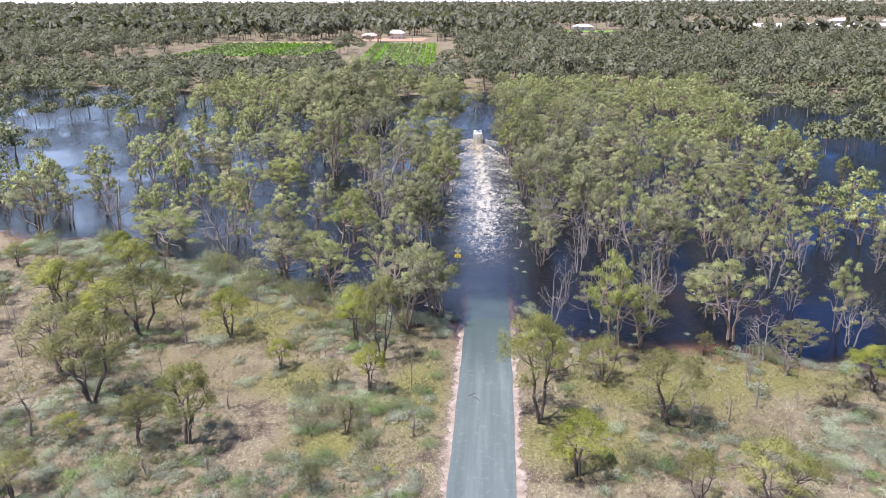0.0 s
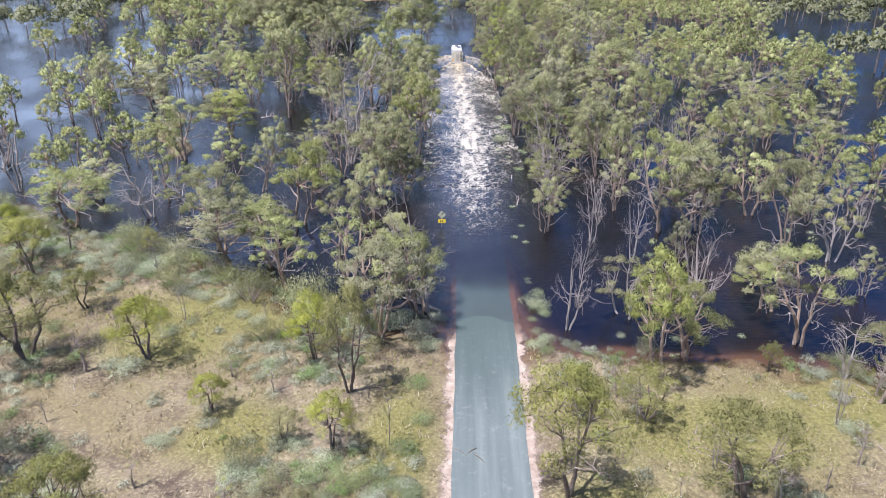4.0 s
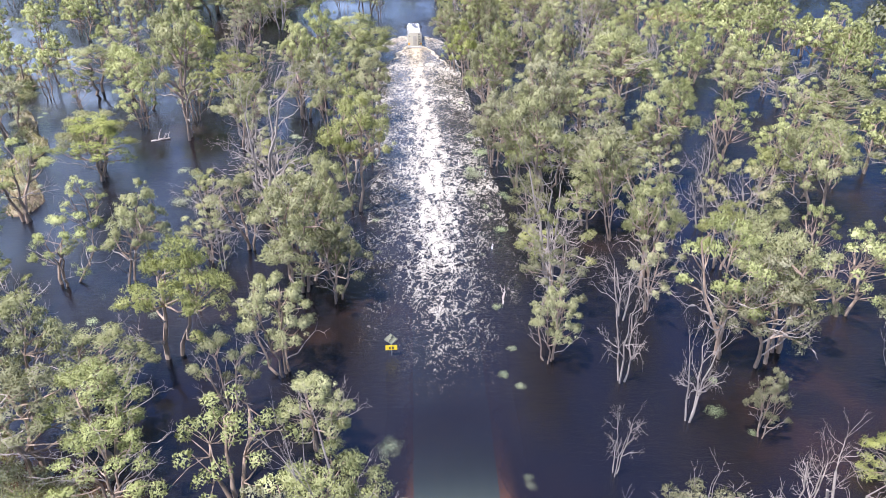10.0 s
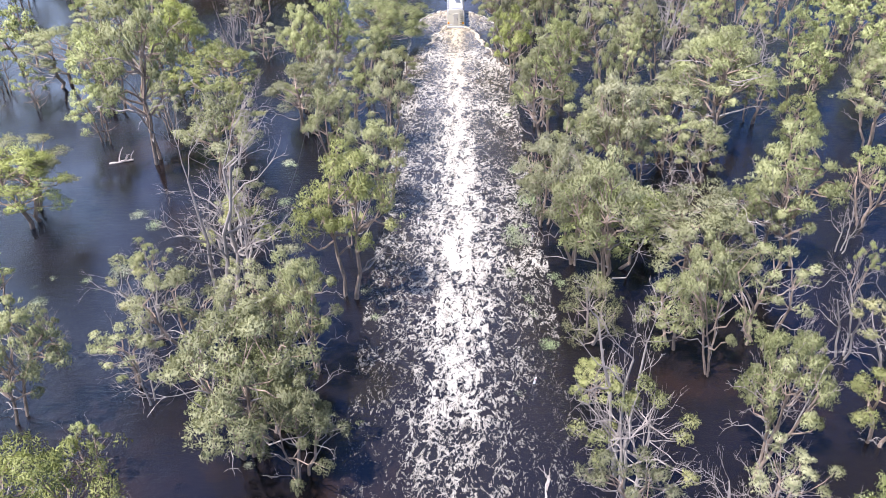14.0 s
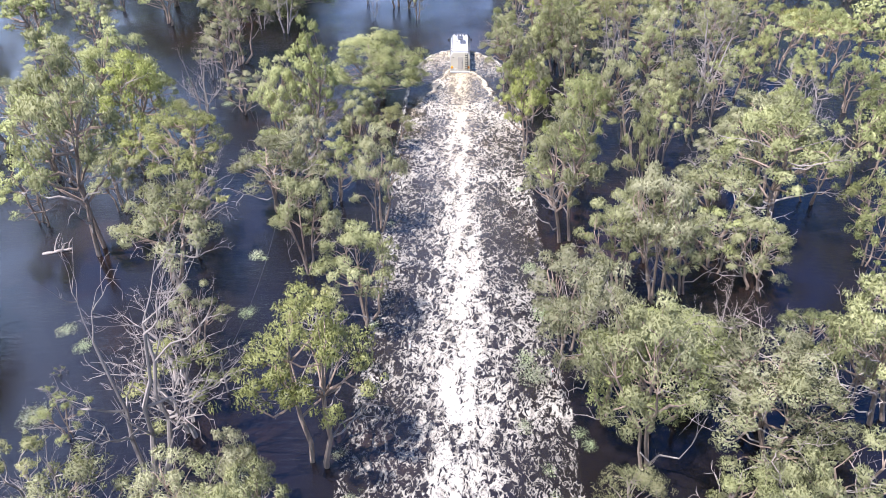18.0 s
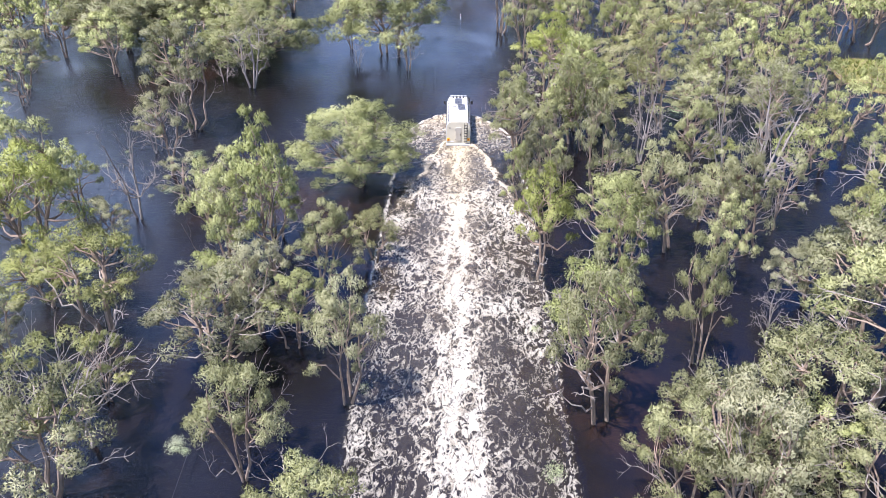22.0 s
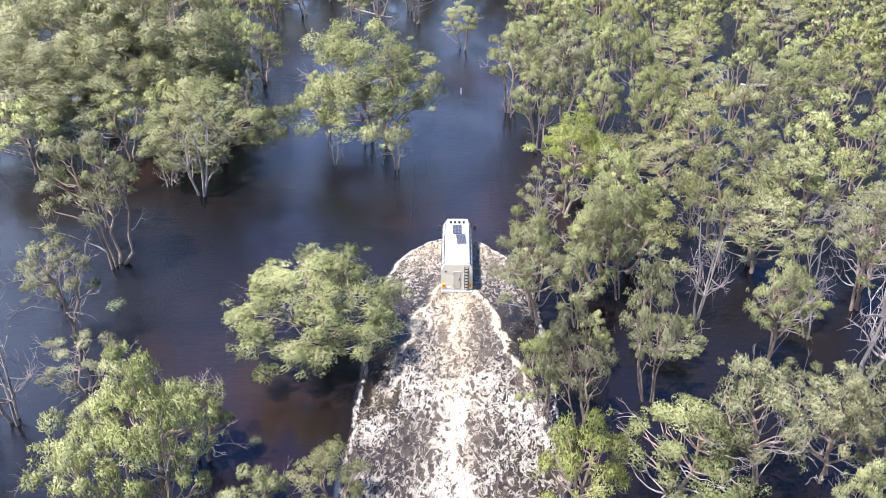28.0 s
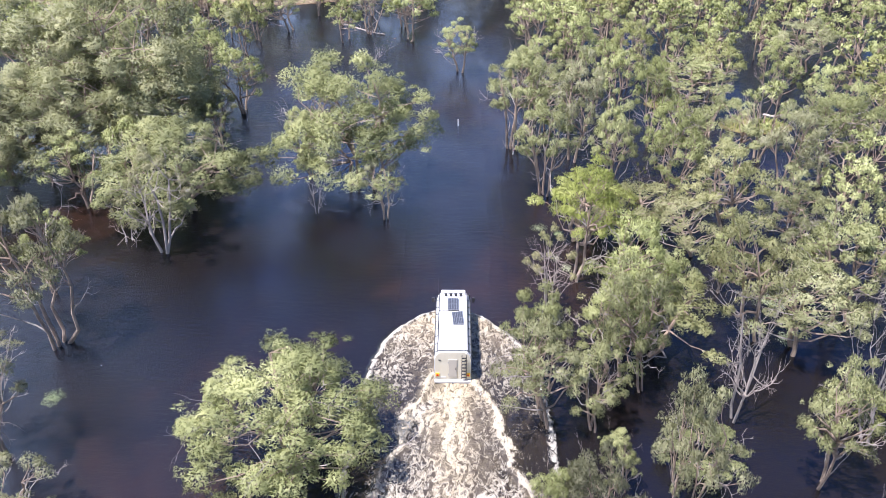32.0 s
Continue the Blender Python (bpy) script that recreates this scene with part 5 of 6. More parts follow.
def scatter_blades(name, count, box_xy, keep, height, width, material, label, category, seed):
    """Loose tufts of three blades each, as one mass."""
    rng = np.random.default_rng(seed)
    x = box_xy[0] + (box_xy[1] - box_xy[0]) * rng.random(count)
    y = box_xy[2] + (box_xy[3] - box_xy[2]) * rng.random(count)
    ok = keep(x, y, rng.random(count))
    x, y = x[ok], y[ok]
    z = ground_z(x, y)
    n = len(x)
    P = np.stack([x, y, z - 0.02], 1)
    tris = []
    for _ in range(3):
        t = rng.normal(size=(n, 3)) * 0.55
        t[:, 2] = 1.0
        t *= (height * (0.5 + rng.random(n)))[:, None]
        a = rng.random(n) * 6.28
        s = np.stack([np.cos(a), np.sin(a), 0 * a], 1) * (width * (0.6 + 0.8 * rng.random(n)))[:, None]
        o = P + np.stack([rng.normal(size=n) * 0.09, rng.normal(size=n) * 0.09, 0 * a], 1)
        tris.append(np.stack([o - s, o + s, o + t], 1))
    V = np.concatenate(tris).reshape(-1, 3)
    return tagged(link_mesh(name, V, np.arange(len(V)).reshape(-1, 3), material), label, category, kind="stuff")


def grass_material(name, shades):
    k = Mat(name)
    c = k.ramp(k.math("ADD", k.math("MULTIPLY", k.noise(k.place(), 0.25, 3), 0.6), k.math("MULTIPLY", k.island(), 0.4)), [(0.3, shades[0]), (0.5, shades[1]), (0.72, shades[2])])
    return k.done(k.bsdf(c, 0.8, 0, None, 0.2))


DRYGRASS = grass_material("dry_grass", [(0.13, 0.105, 0.05), (0.27, 0.23, 0.13), (0.42, 0.37, 0.25)])
GREENGRASS = grass_material("green_grass", [(0.09, 0.115, 0.03), (0.17, 0.19, 0.05), (0.27, 0.26, 0.085)])


def on_bank(x, y, q):
    return (np.interp(x, SHORE_X, SHORE_Y) - y > 0.5) & (np.abs(x - 6.2) > 3.3) & (vnoise(x, y, 3, 81) + 0.5 * vnoise(x, y, 0.9, 82) > 0.55 + 0.25 * q)


scatter_blades("dry_grass", 60000, (-64, 56, 20, 84), on_bank, 0.22, 0.03, DRYGRASS, "short dry straw-coloured grass tufts over bare soil", "grass", 12)
scatter_blades("green_grass", 30000, (-40, 46, 20, 76), lambda x, y, q: on_bank(x, y, q) & (vnoise(x, y, 9, 83) > 0.52), 0.17, 0.035, GREENGRASS,
               "low green and olive grass patches", "grass", 13)
scatter_blades("island_grass", 9000, (15, 64, 170, 216), lambda x, y, q: ground_z(x, y) > 0.05, 0.5, 0.08, GREENGRASS, "bright green grass on low islands", "grass", 14)

scatter_blades("levee_grass", 14000, (-66, -30, 98, 158), lambda x, y, q: ground_z(x, y) > 0.0, 0.35, 0.06, DRYGRASS, "pale dry grass on a low flooded levee", "grass", 15)
for _ in range(60):
    y = 104 + 48 * bush_rng.random()
    x = float(np.interp(y, [106, 128, 150], [-37, -47, -58])) + bush_rng.normal() * 1.6
    bush("lignum" if bush_rng.random() < 0.6 else "scrub", x, y, 0.4 + 0.6 * bush_rng.random())

# sticks and fallen branches on the bank
stick_rng = np.random.default_rng(21)
litter = [[], []]
for _ in range(420):
    x, y = -58 + 104 * stick_rng.random(), 24 + 52 * stick_rng.random()
    if float(np.interp(x, SHORE_X, SHORE_Y)) - y < 0.5 or abs(x - 6.2) < 4:
        continue
    a, ln = stick_rng.random() * 6.28, 0.4 + 1.6 * stick_rng.random() ** 2
    p, q = np.array([x, y]), np.array([x + math.cos(a) * ln, y + math.sin(a) * ln])
    z0, z1 = float(ground_z(*p)) + 0.03, float(ground_z(*q)) + 0.04
    tube(litter, bend(stick_rng, (*p, z0), (*q, z1), 0.06, 4), np.array([1, 0.85, 0.65, 0.4]) * (0.015 + 0.03 * stick_rng.random()), 4)
tagged(link_mesh("fallen_sticks", litter[0], litter[1], BARK_DEAD), "bleached fallen sticks and branches on the soil", "litter", kind="stuff")


# ---- the far woods ----
def far_wood(name, count, y0, y1, keep, size, tris, seed, label):
    """Crowns of the distant trees, as one mass."""
    rng = np.random.default_rng(seed)
    y = y0 * (y1 / y0) ** rng.random(count)
    x = (rng.random(count) * 2 - 1) * (0.72 * (y + 30) + 40)
    ok = keep(x, y)
    x, y = x[ok], y[ok]
    n = len(x)
    z = np.maximum(ground_z(x, y), 0)
    s = size * (0.65 + 0.7 * rng.random(n) ** 1.5)
    H = s * (1.75 + 0.6 * rng.random(n))
    vine_front = (x > -215) & (x < -10) & (y > 262) & (y < 420)
    H = np.where(vine_front, H * 0.5, H)
    out = []
    k = 11
    a0 = rng.random((n, 1)) * 6.28 + np.arange(k) * 2.4
    q0 = np.sqrt((np.arange(k) + 0.3) / k) * (0.75 + 0.3 * rng.random((n, k)))
    tufts = np.stack([np.cos(a0) * q0 * 0.66, np.sin(a0) * q0 * 0.66, 0.12 - 0.24 * q0 + 0.08 * rng.normal(size=(n, k))], 2)
    for i in range(tris):
        d = rng.normal(size=(n, 3))
        d[:, 2] = np.abs(d[:, 2]) - 0.3
        d = unit(d)
        mid = tufts[:, i % k]
        c = np.stack([x, y, z + H * 0.74], 1) + mid * np.stack([s, s, H], 1) + d * np.stack([s * 0.30, s * 0.30, s * 0.27], 1)
        t = rng.normal(size=(n, 3))
        t -= d * (np.sum(t * d, axis=1) * 0.85)[:, None]
        t = unit(t)
        b = unit(np.cross(t, d + rng.normal(size=(n, 3)) * 0.16))
        f = (s * (2.3 if tris > 60 else 2.9) / tris ** 0.5)[:, None]
        out.append(blades(c - t * f * 0.42, c + t * f * 0.52, b * f * 0.52, unit(0.8 * d + 0.5 * unit(mid + np.array([0, 0, 0.25])) + np.array([0, 0, 0.3]) + rng.normal(size=(n, 3)) * 0.12)))
    w = np.full((n, 1), 0.16) * s[:, None] / 3.5
    o = np.stack([x, y, z - 0.3], 1)
    ang = rng.random(n) * 6.28
    e = np.stack([np.cos(ang), np.sin(ang), 0 * ang], 1) * w
    top = np.stack([x + rng.normal(size=n) * 0.6, y, z + H * 0.8], 1)
    trunks = np.stack([o - e, o + e, top], 1)
    V, N = gathered(out)
    link = link_mesh(name, V, np.arange(len(V)).reshape(-1, 3), LEAF_FAR, normals=N)
    tv = trunks.reshape(-1, 3)
    tr = link_mesh("trunks", tv, np.arange(len(tv)).reshape(-1, 3), BARK, link)
    return tagged(link, label, "woods", kind="stuff")


def in_fields(x, y):
    vine = ((x > -205) & (x < -95) & (y > 365) & (y < 560)) | ((x > -80) & (x < -22) & (y > 335) & (y < 575))
    yard = (x > -125) & (x < -50) & (y > 575) & (y < 640)
    strip = (x > 0.24 * y) & (y > 600) & (y < 1020) & (x < 640)
    pad = (x > 50) & (x < 125) & (y > 560) & (y < 800)
    road_gap = (y > 560) & (y < 584) & (x > -210) & (x < -90)
    return vine | yard | strip | pad | road_gap


def side_wood(x, y):
    inner = (x > -92) & (x < 78)
    lake = (x < -92) & (y > 118) & (y < 235) & (vnoise(x, y, 16, 63) < 0.66)
    rlake = (x > 78) & (y > 105) & (y < 190) & (vnoise(x, y, 16, 61) < 0.6)
    land = np.interp(x, SHORE_X, SHORE_Y) - y > 0
    return ~inner & ~lake & ~rlake & ~(land & (vnoise(x, y, 5, 64) < 0.75))


far_wood("side_woods", 3800, 70, 262, side_wood, 3.5, 130, 31, "flooded gum woodland away from the road")
far_wood("gum_woods", 4800, 262, 620, lambda x, y: ~in_fields(x, y) & (vnoise(x, y, 30, 65) > 0.06), 4.7, 150, 32, "olive gum woodland canopy on the far plain")
far_wood("distant_woods", 9500, 560, 4200, lambda x, y: ~in_fields(x, y) & (vnoise(x, y, 130, 66) > np.interp(y, [600, 1400, 4200], [0.05, 0.15, 0.5])), 7.0, 28, 33,
         "hazy tree cover reaching the horizon")


# ---- fields and buildings on the far plain ----
VINE = leaf_material("vine_leaves", [(0.11, 0.18, 0.035), (0.18, 0.28, 0.055), (0.27, 0.37, 0.09)], 0.25)
REDROOF = plain("pale_red_roof", (0.62, 0.40, 0.36), 0.6)
TINROOF = plain("tin_roof", (0.60, 0.62, 0.64), 0.45)
BRICKWALL = plain("cream_wall", (0.62, 0.58, 0.52), 0.8)
PALESOIL = plain("pale_bare_soil", (0.58, 0.50, 0.42), 0.9, 0, 0.15, 0.05)
REDSOIL = plain("red_bare_soil", (0.42, 0.24, 0.15), 0.9, 0, 0.15, 0.05)


def vine_row(x0, y0, x1, y1, seed):
    rng = np.random.default_rng(seed)
    n = int(math.hypot(x1 - x0, y1 - y0) * 6)
    k = rng.random(n)
    p = np.stack([x0 + (x1 - x0) * k, y0 + (y1 - y0) * k, 0.6 + 0.5 * rng.random(n)], 1) + rng.normal(size=(n, 3)) * np.array([0.45, 0.45, 0.22])
    p[:, 2] += ground_z(p[:, 0], p[:, 1])
    d = rng.normal(size=(n, 3))
    d /= np.linalg.norm(d, axis=1)[:, None]
    s = np.cross(d, rng.normal(size=(n, 3)))
    s /= np.linalg.norm(s, axis=1)[:, None]
    V = np.stack([p - s * 0.7, p + s * 0.7, p + d * 1.2], 1).reshape(-1, 3)
    ob = link_mesh("grape_vines", V, np.arange(len(V)).reshape(-1, 3), VINE)
    return tagged(ob, "row of bright green grape vines on the far plain", "vines", kind="stuff")


for i in range(12):
    vine_row(-64 + i * 3.5, 345, -84 + i * 3.9, 540, 300 + i)
for i in range(16):
    vine_row(-185 + i * 5.4, 415 + i, -196 + i * 6.0, 545, 340 + i)


def patch(name, x0, x1, y0, y1, material, label):
    xs, ys = np.linspace(x0, x1, 24), np.linspace(y0, y1, 12)
    X, Y = np.meshgrid(xs, ys)
    X = X + (vnoise(X, Y, 12, 91) - 0.5) * 6
    Y = Y + (vnoise(X, Y, 12, 92) - 0.5) * 6
    V = np.stack([X.ravel(), Y.ravel(), ground_z(X, Y).ravel() + 0.25], 1)
    i = (np.arange(11)[:, None] * 24 + np.arange(23)[None]).ravel()
    return tagged(link_mesh(name, V, np.stack([i, i + 1, i + 25, i + 24], 1), material), label, "ground", kind="structure")


patch("farm_track", -205, -120, 556, 566, REDSOIL, "bare red soil track beside the vineyard")
patch("farm_yard", -120, -55, 585, 632, REDSOIL, "bare red soil farm yard")
patch("pale_field", 300, 560, 880, 990, PALESOIL, "pale bare field in front of the woods")
patch("green_clearing", 70, 130, 735, 775, VINE, "green clearing among the trees")


def farm_building(name, x, y, w, d, wall, rise, roof, label, windows):
    z = float(ground_z(x, y)) - 0.2
    root = new(name)
    root.location = (x, y, z)
    part("wall", box(-w / 2, w / 2, -d / 2, d / 2, 0, wall), BRICKWALL, root)
    bm = bmesh.new()
    e, r = 0.9, w * 0.28
    pts = [(-w / 2 - e, -d / 2 - e, wall), (w / 2 + e, -d / 2 - e, wall), (w / 2 + e, d / 2 + e, wall), (-w / 2 - e, d / 2 + e, wall), (-r, 0, wall + rise), (r, 0, wall + rise)]
    vs = [bm.verts.new(p) for p in pts]
    for f in ((0, 1, 5, 4), (1, 2, 5), (2, 3, 4, 5), (3, 0, 4), (3, 2, 1, 0)):
        bm.faces.new([vs[i] for i in f])
    part("roof", bm, roof, root)
    for i in range(windows):
        cx = -w / 2 + w * (i + 0.5) / windows
        win = part("window", box(cx - 0.8, cx + 0.8, -d / 2 - 0.06, -d / 2 + 0.02, 1.0, 2.2), GREYPAINT, root)
        part("pane", box(cx - 0.7, cx + 0.7, -d / 2 - 0.09, -d / 2 - 0.05, 1.1, 2.1), GLASS, win)
    part("door", box(-0.5, 0.5, -d / 2 - 0.07, -d / 2 + 0.02, 0.2, 2.25), GREYPAINT, root)
    return tagged(root, label, "house")


farm_building("farmhouse", 452, 1006, 34, 14, 3.2, 3.6, REDROOF, "white farmhouse with a pale red hipped roof", 6)
farm_building("farmhouse", 512, 1010, 14, 9, 3.0, 2.6, TINROOF, "small white cottage with a tin roof", 3)
farm_building("shed", 94, 792, 20, 10, 4.0, 2.2, TINROOF, "pale tin farm shed among the trees", 3)
farm_building("shed", -80, 618, 12, 9, 5.0, 2.6, TINROOF, "white tin shed beside the vineyard", 2)
farm_building("farmhouse", -104, 622, 12, 8, 3.0, 2.0, REDROOF, "low farmhouse with a red roof beside the yard", 3)


def power_pole(x, y):
    z = float(ground_z(x, y))
    root = new("power_pole")
    root.location = (x, y, z - 0.3)
    part("pole", rod((0, 0, 0), (0, 0, 10.5), 0.16, 8, None, 0.11), BARK_DEAD, root)
    part("crossarm", box(-1.1, 1.1, -0.06, 0.06, 9.6, 9.75), BARK_DEAD, root)
    return tagged(root, "grey timber power pole beside the far track", "power pole", "power poles")


for x, y in ((-150, 572), (-178, 590), (108, 800), (-60, 560)):
    power_pole(x, y)


# ---- road furniture ----
PALEYELLOW = plain("faded_yellow_sheet", (0.90, 0.84, 0.56), 0.45, 0, 0.04)

def warning_sign(x, y):
    z = float(ground_z(x, y))
    root = new("road_sign")
    root.location = (x, y, z)
    root.rotation_euler = (0, 0, radians(2))
    top = 2.0 - z
    part("post", rod((0, 0.05, -0.3), (0, 0.05, top - 0.2), 0.032, 10), STEEL, root)
    bm = bmesh.new()
    c = top - 0.46
    v = [(0, 0, c + 0.5), (0.5, 0, c), (0, 0, c - 0.5), (-0.5, 0, c)]
    f = bm.faces.new([bm.verts.new(p) for p in v])
    bmesh.ops.solidify(bm, geom=[f], thickness=0.012)
    plate = part("diamond_plate", bm, PALEYELLOW, root)
    edge = bmesh.new()
    for i in range(4):
        a, b = Vector(v[i]) * 1.0, Vector(v[(i + 1) % 4])
        mid = Vector((0, 0, c))
        a, b = mid + (a - mid) * 0.90, mid + (b - mid) * 0.90
        rod(a + Vector((0, -0.016, 0)), b + Vector((0, -0.016, 0)), 0.010, 6, edge)
    part("border", edge, BLACK, plate, "black border line")
    arrow = bmesh.new()
    for a, b in (((-0.10, -0.22), (-0.10, -0.04)), ((-0.10, -0.04), (0.09, 0.06)), ((0.09, 0.06), (0.09, 0.17))):
        rod((a[0], -0.018, c + a[1]), (b[0], -0.018, c + b[1]), 0.024, 6, arrow)
    tip = [arrow.verts.new(p) for p in ((-0.03, -0.022, c + 0.15), (0.21, -0.022, c + 0.15), (0.09, -0.022, c + 0.30))]
    arrow.faces.new(tip)
    part("arrow", arrow, BLACK, plate, "black winding-road arrow")
    low = part("speed_plate", box(-0.42, 0.42, -0.012, 0.0, c - 0.98, c - 0.54, 0.004), YELLOW, root)
    bars = bmesh.new()
    for i in (-1, 1):
        box(i * 0.11 - 0.055, i * 0.11 + 0.055, -0.018, -0.013, c - 0.89, c - 0.67, 0, 1, bars)
    part("marking", bars, BLACK, low, "dark marking bars")
    for dz in (c + 0.2, c - 0.2, c - 0.75):
        part("clamp", box(-0.06, 0.06, 0.0, 0.09, dz - 0.03, dz + 0.03, 0.008), STEEL, root)
    return tagged(root, "yellow diamond road sign with speed plate standing in floodwater", "road sign")


warning_sign(1.80, 80.2)


def guide_post(x, y, top, material, lean=0.0, label="white roadside guide post standing in floodwater"):
    z = float(ground_z(x, y))
    root = new("guide_post")
    root.matrix_basis = Matrix.Translation((x, y, z - 0.2)) @ Matrix.Rotation(lean, 4, "Y")
    h = top - z + 0.2
    part("post", box(-0.055, 0.055, -0.03, 0.03, 0, h, 0.012), material, root)
    part("reflector", box(-0.03, 0.03, -0.038, -0.028, h - 0.22, h - 0.14), REDLENS, root, "small red reflector")
    return tagged(root, label, "guide post", "guide posts beside the flooded road")


guide_post(1.3, 112.7, 0.62, POSTWHITE, 0.05)
guide_post(7.9, 113.5, 0.66, POSTWHITE, -0.06)
guide_post(0.36, 203.1, 0.8, POSTWHITE)
guide_post(10.5, 110.6, 0.75, GREYPAINT, 0.1, "dark weathered guide post standing in floodwater")
guide_post(10.0, 95.0, 0.6, POSTWHITE, 0.15)
guide_post(6.4, 196.0, 0.7, GREYPAINT, 0.1, "dark weathered guide post standing in floodwater")


def log(x, y, turn, length, r, seed, label):
    rng = np.random.default_rng(seed)
    st = [[], []]
    tube(st, bend(rng, (0, 0, 0), (length, 0, 0.15), 0.05, 6), r * np.linspace(1, 0.6, 6), 7)
    for i in range(4):
        a = np.array([length * (0.4 + 0.15 * i), 0, 0.1])
        b = a + np.array([0.5, rng.normal() * 0.6, 0.5 + 0.5 * rng.random()])
        tube(st, bend(rng, a, b, 0.12, 4), r * np.array([0.45, 0.35, 0.25, 0.12]), 5)
    ob = link_mesh("fallen_log", st[0], st[1], BARK_DEAD)
    z = max(float(ground_z(x, y)), -0.05)
    ob.matrix_basis = Matrix.Translation((x, y, z)) @ Matrix.Rotation(radians(turn), 4, "Z")
    return tagged(ob, label, "log")


log(-29.2, 121.8, 20, 2.2, 0.16, 41, "broken grey log with stubs lying in the floodwater")
log(36.0, 208.5, -15, 4.5, 0.22, 42, "bleached fallen trunk lying on the grassy island")
log(10.4, 86.5, 80, 1.6, 0.08, 43, "dark broken branch sticking out of the water")
log(2.4, 62.8, 150, 4.2, 0.13, 44, "red-brown fallen branch at the water's edge")
log(-20.0, 242.0, -36, 9.0, 0.2, 45, "long fallen log along the far water's edge")

# a slack wire hanging down into the flood
wire = [[], []]
wk = np.linspace(0, 1, 14)
tube(wire, np.stack([-11.2 + 1.6 * wk, 128.0 - 20.0 * wk, 1.5 - 4.6 * wk * (1 - wk) + 0.9 * wk], 1), np.full(14, 0.022), 4)
tagged(link_mesh("slack_wire", wire[0], wire[1], BLACK), "thin dark slack wire over the floodwater", "wire")
for wx_, wy_, wz in ((-11.2, 128.0, 1.6), (-9.6, 108.0, 2.5)):
    post = new("fence_post")
    post.location = (wx_, wy_, float(ground_z(wx_, wy_)) - 0.2)
    part("post", rod((0, 0, 0), (0, 0, wz + 0.3 - float(ground_z(wx_, wy_))), 0.06, 7), BARK_DEAD, post)
    tagged(post, "weathered grey post standing in floodwater", "post", "wire posts")


# ---- the truck ----
def wheel(parent, x, y):
    w = part("wheel", rod((x - 0.15, y, 0.5), (x + 0.15, y, 0.5), 0.30, 16), GREYPAINT, parent)
    bm = bmesh.new()
    n, k = 28, 8
    rings = []
    for i in range(n):
        a = i * 2 * math.pi / n
        ring = []
        for j in range(k):
            b = j * 2 * math.pi / k
            rr = 0.40 + 0.11 * math.cos(b) * (1.02 if i % 2 else 1.0)
            ring.append(bm.verts.new((x + 0.15 * math.sin(b) * 1.05, y + rr * math.cos(a), 0.5 + rr * math.sin(a))))
        rings.append(ring)
    for i in range(n):
        for j in range(k):
            bm.faces.new((rings[i][j], rings[(i + 1) % n][j], rings[(i + 1) % n][(j + 1) % k], rings[i][(j + 1) % k]))
    part("tyre", bm, RUBBER, w, "black rubber tyre")
    part("rim", rod((x - 0.17, y, 0.5), (x + 0.17, y, 0.5), 0.24, 16), STEEL, w)


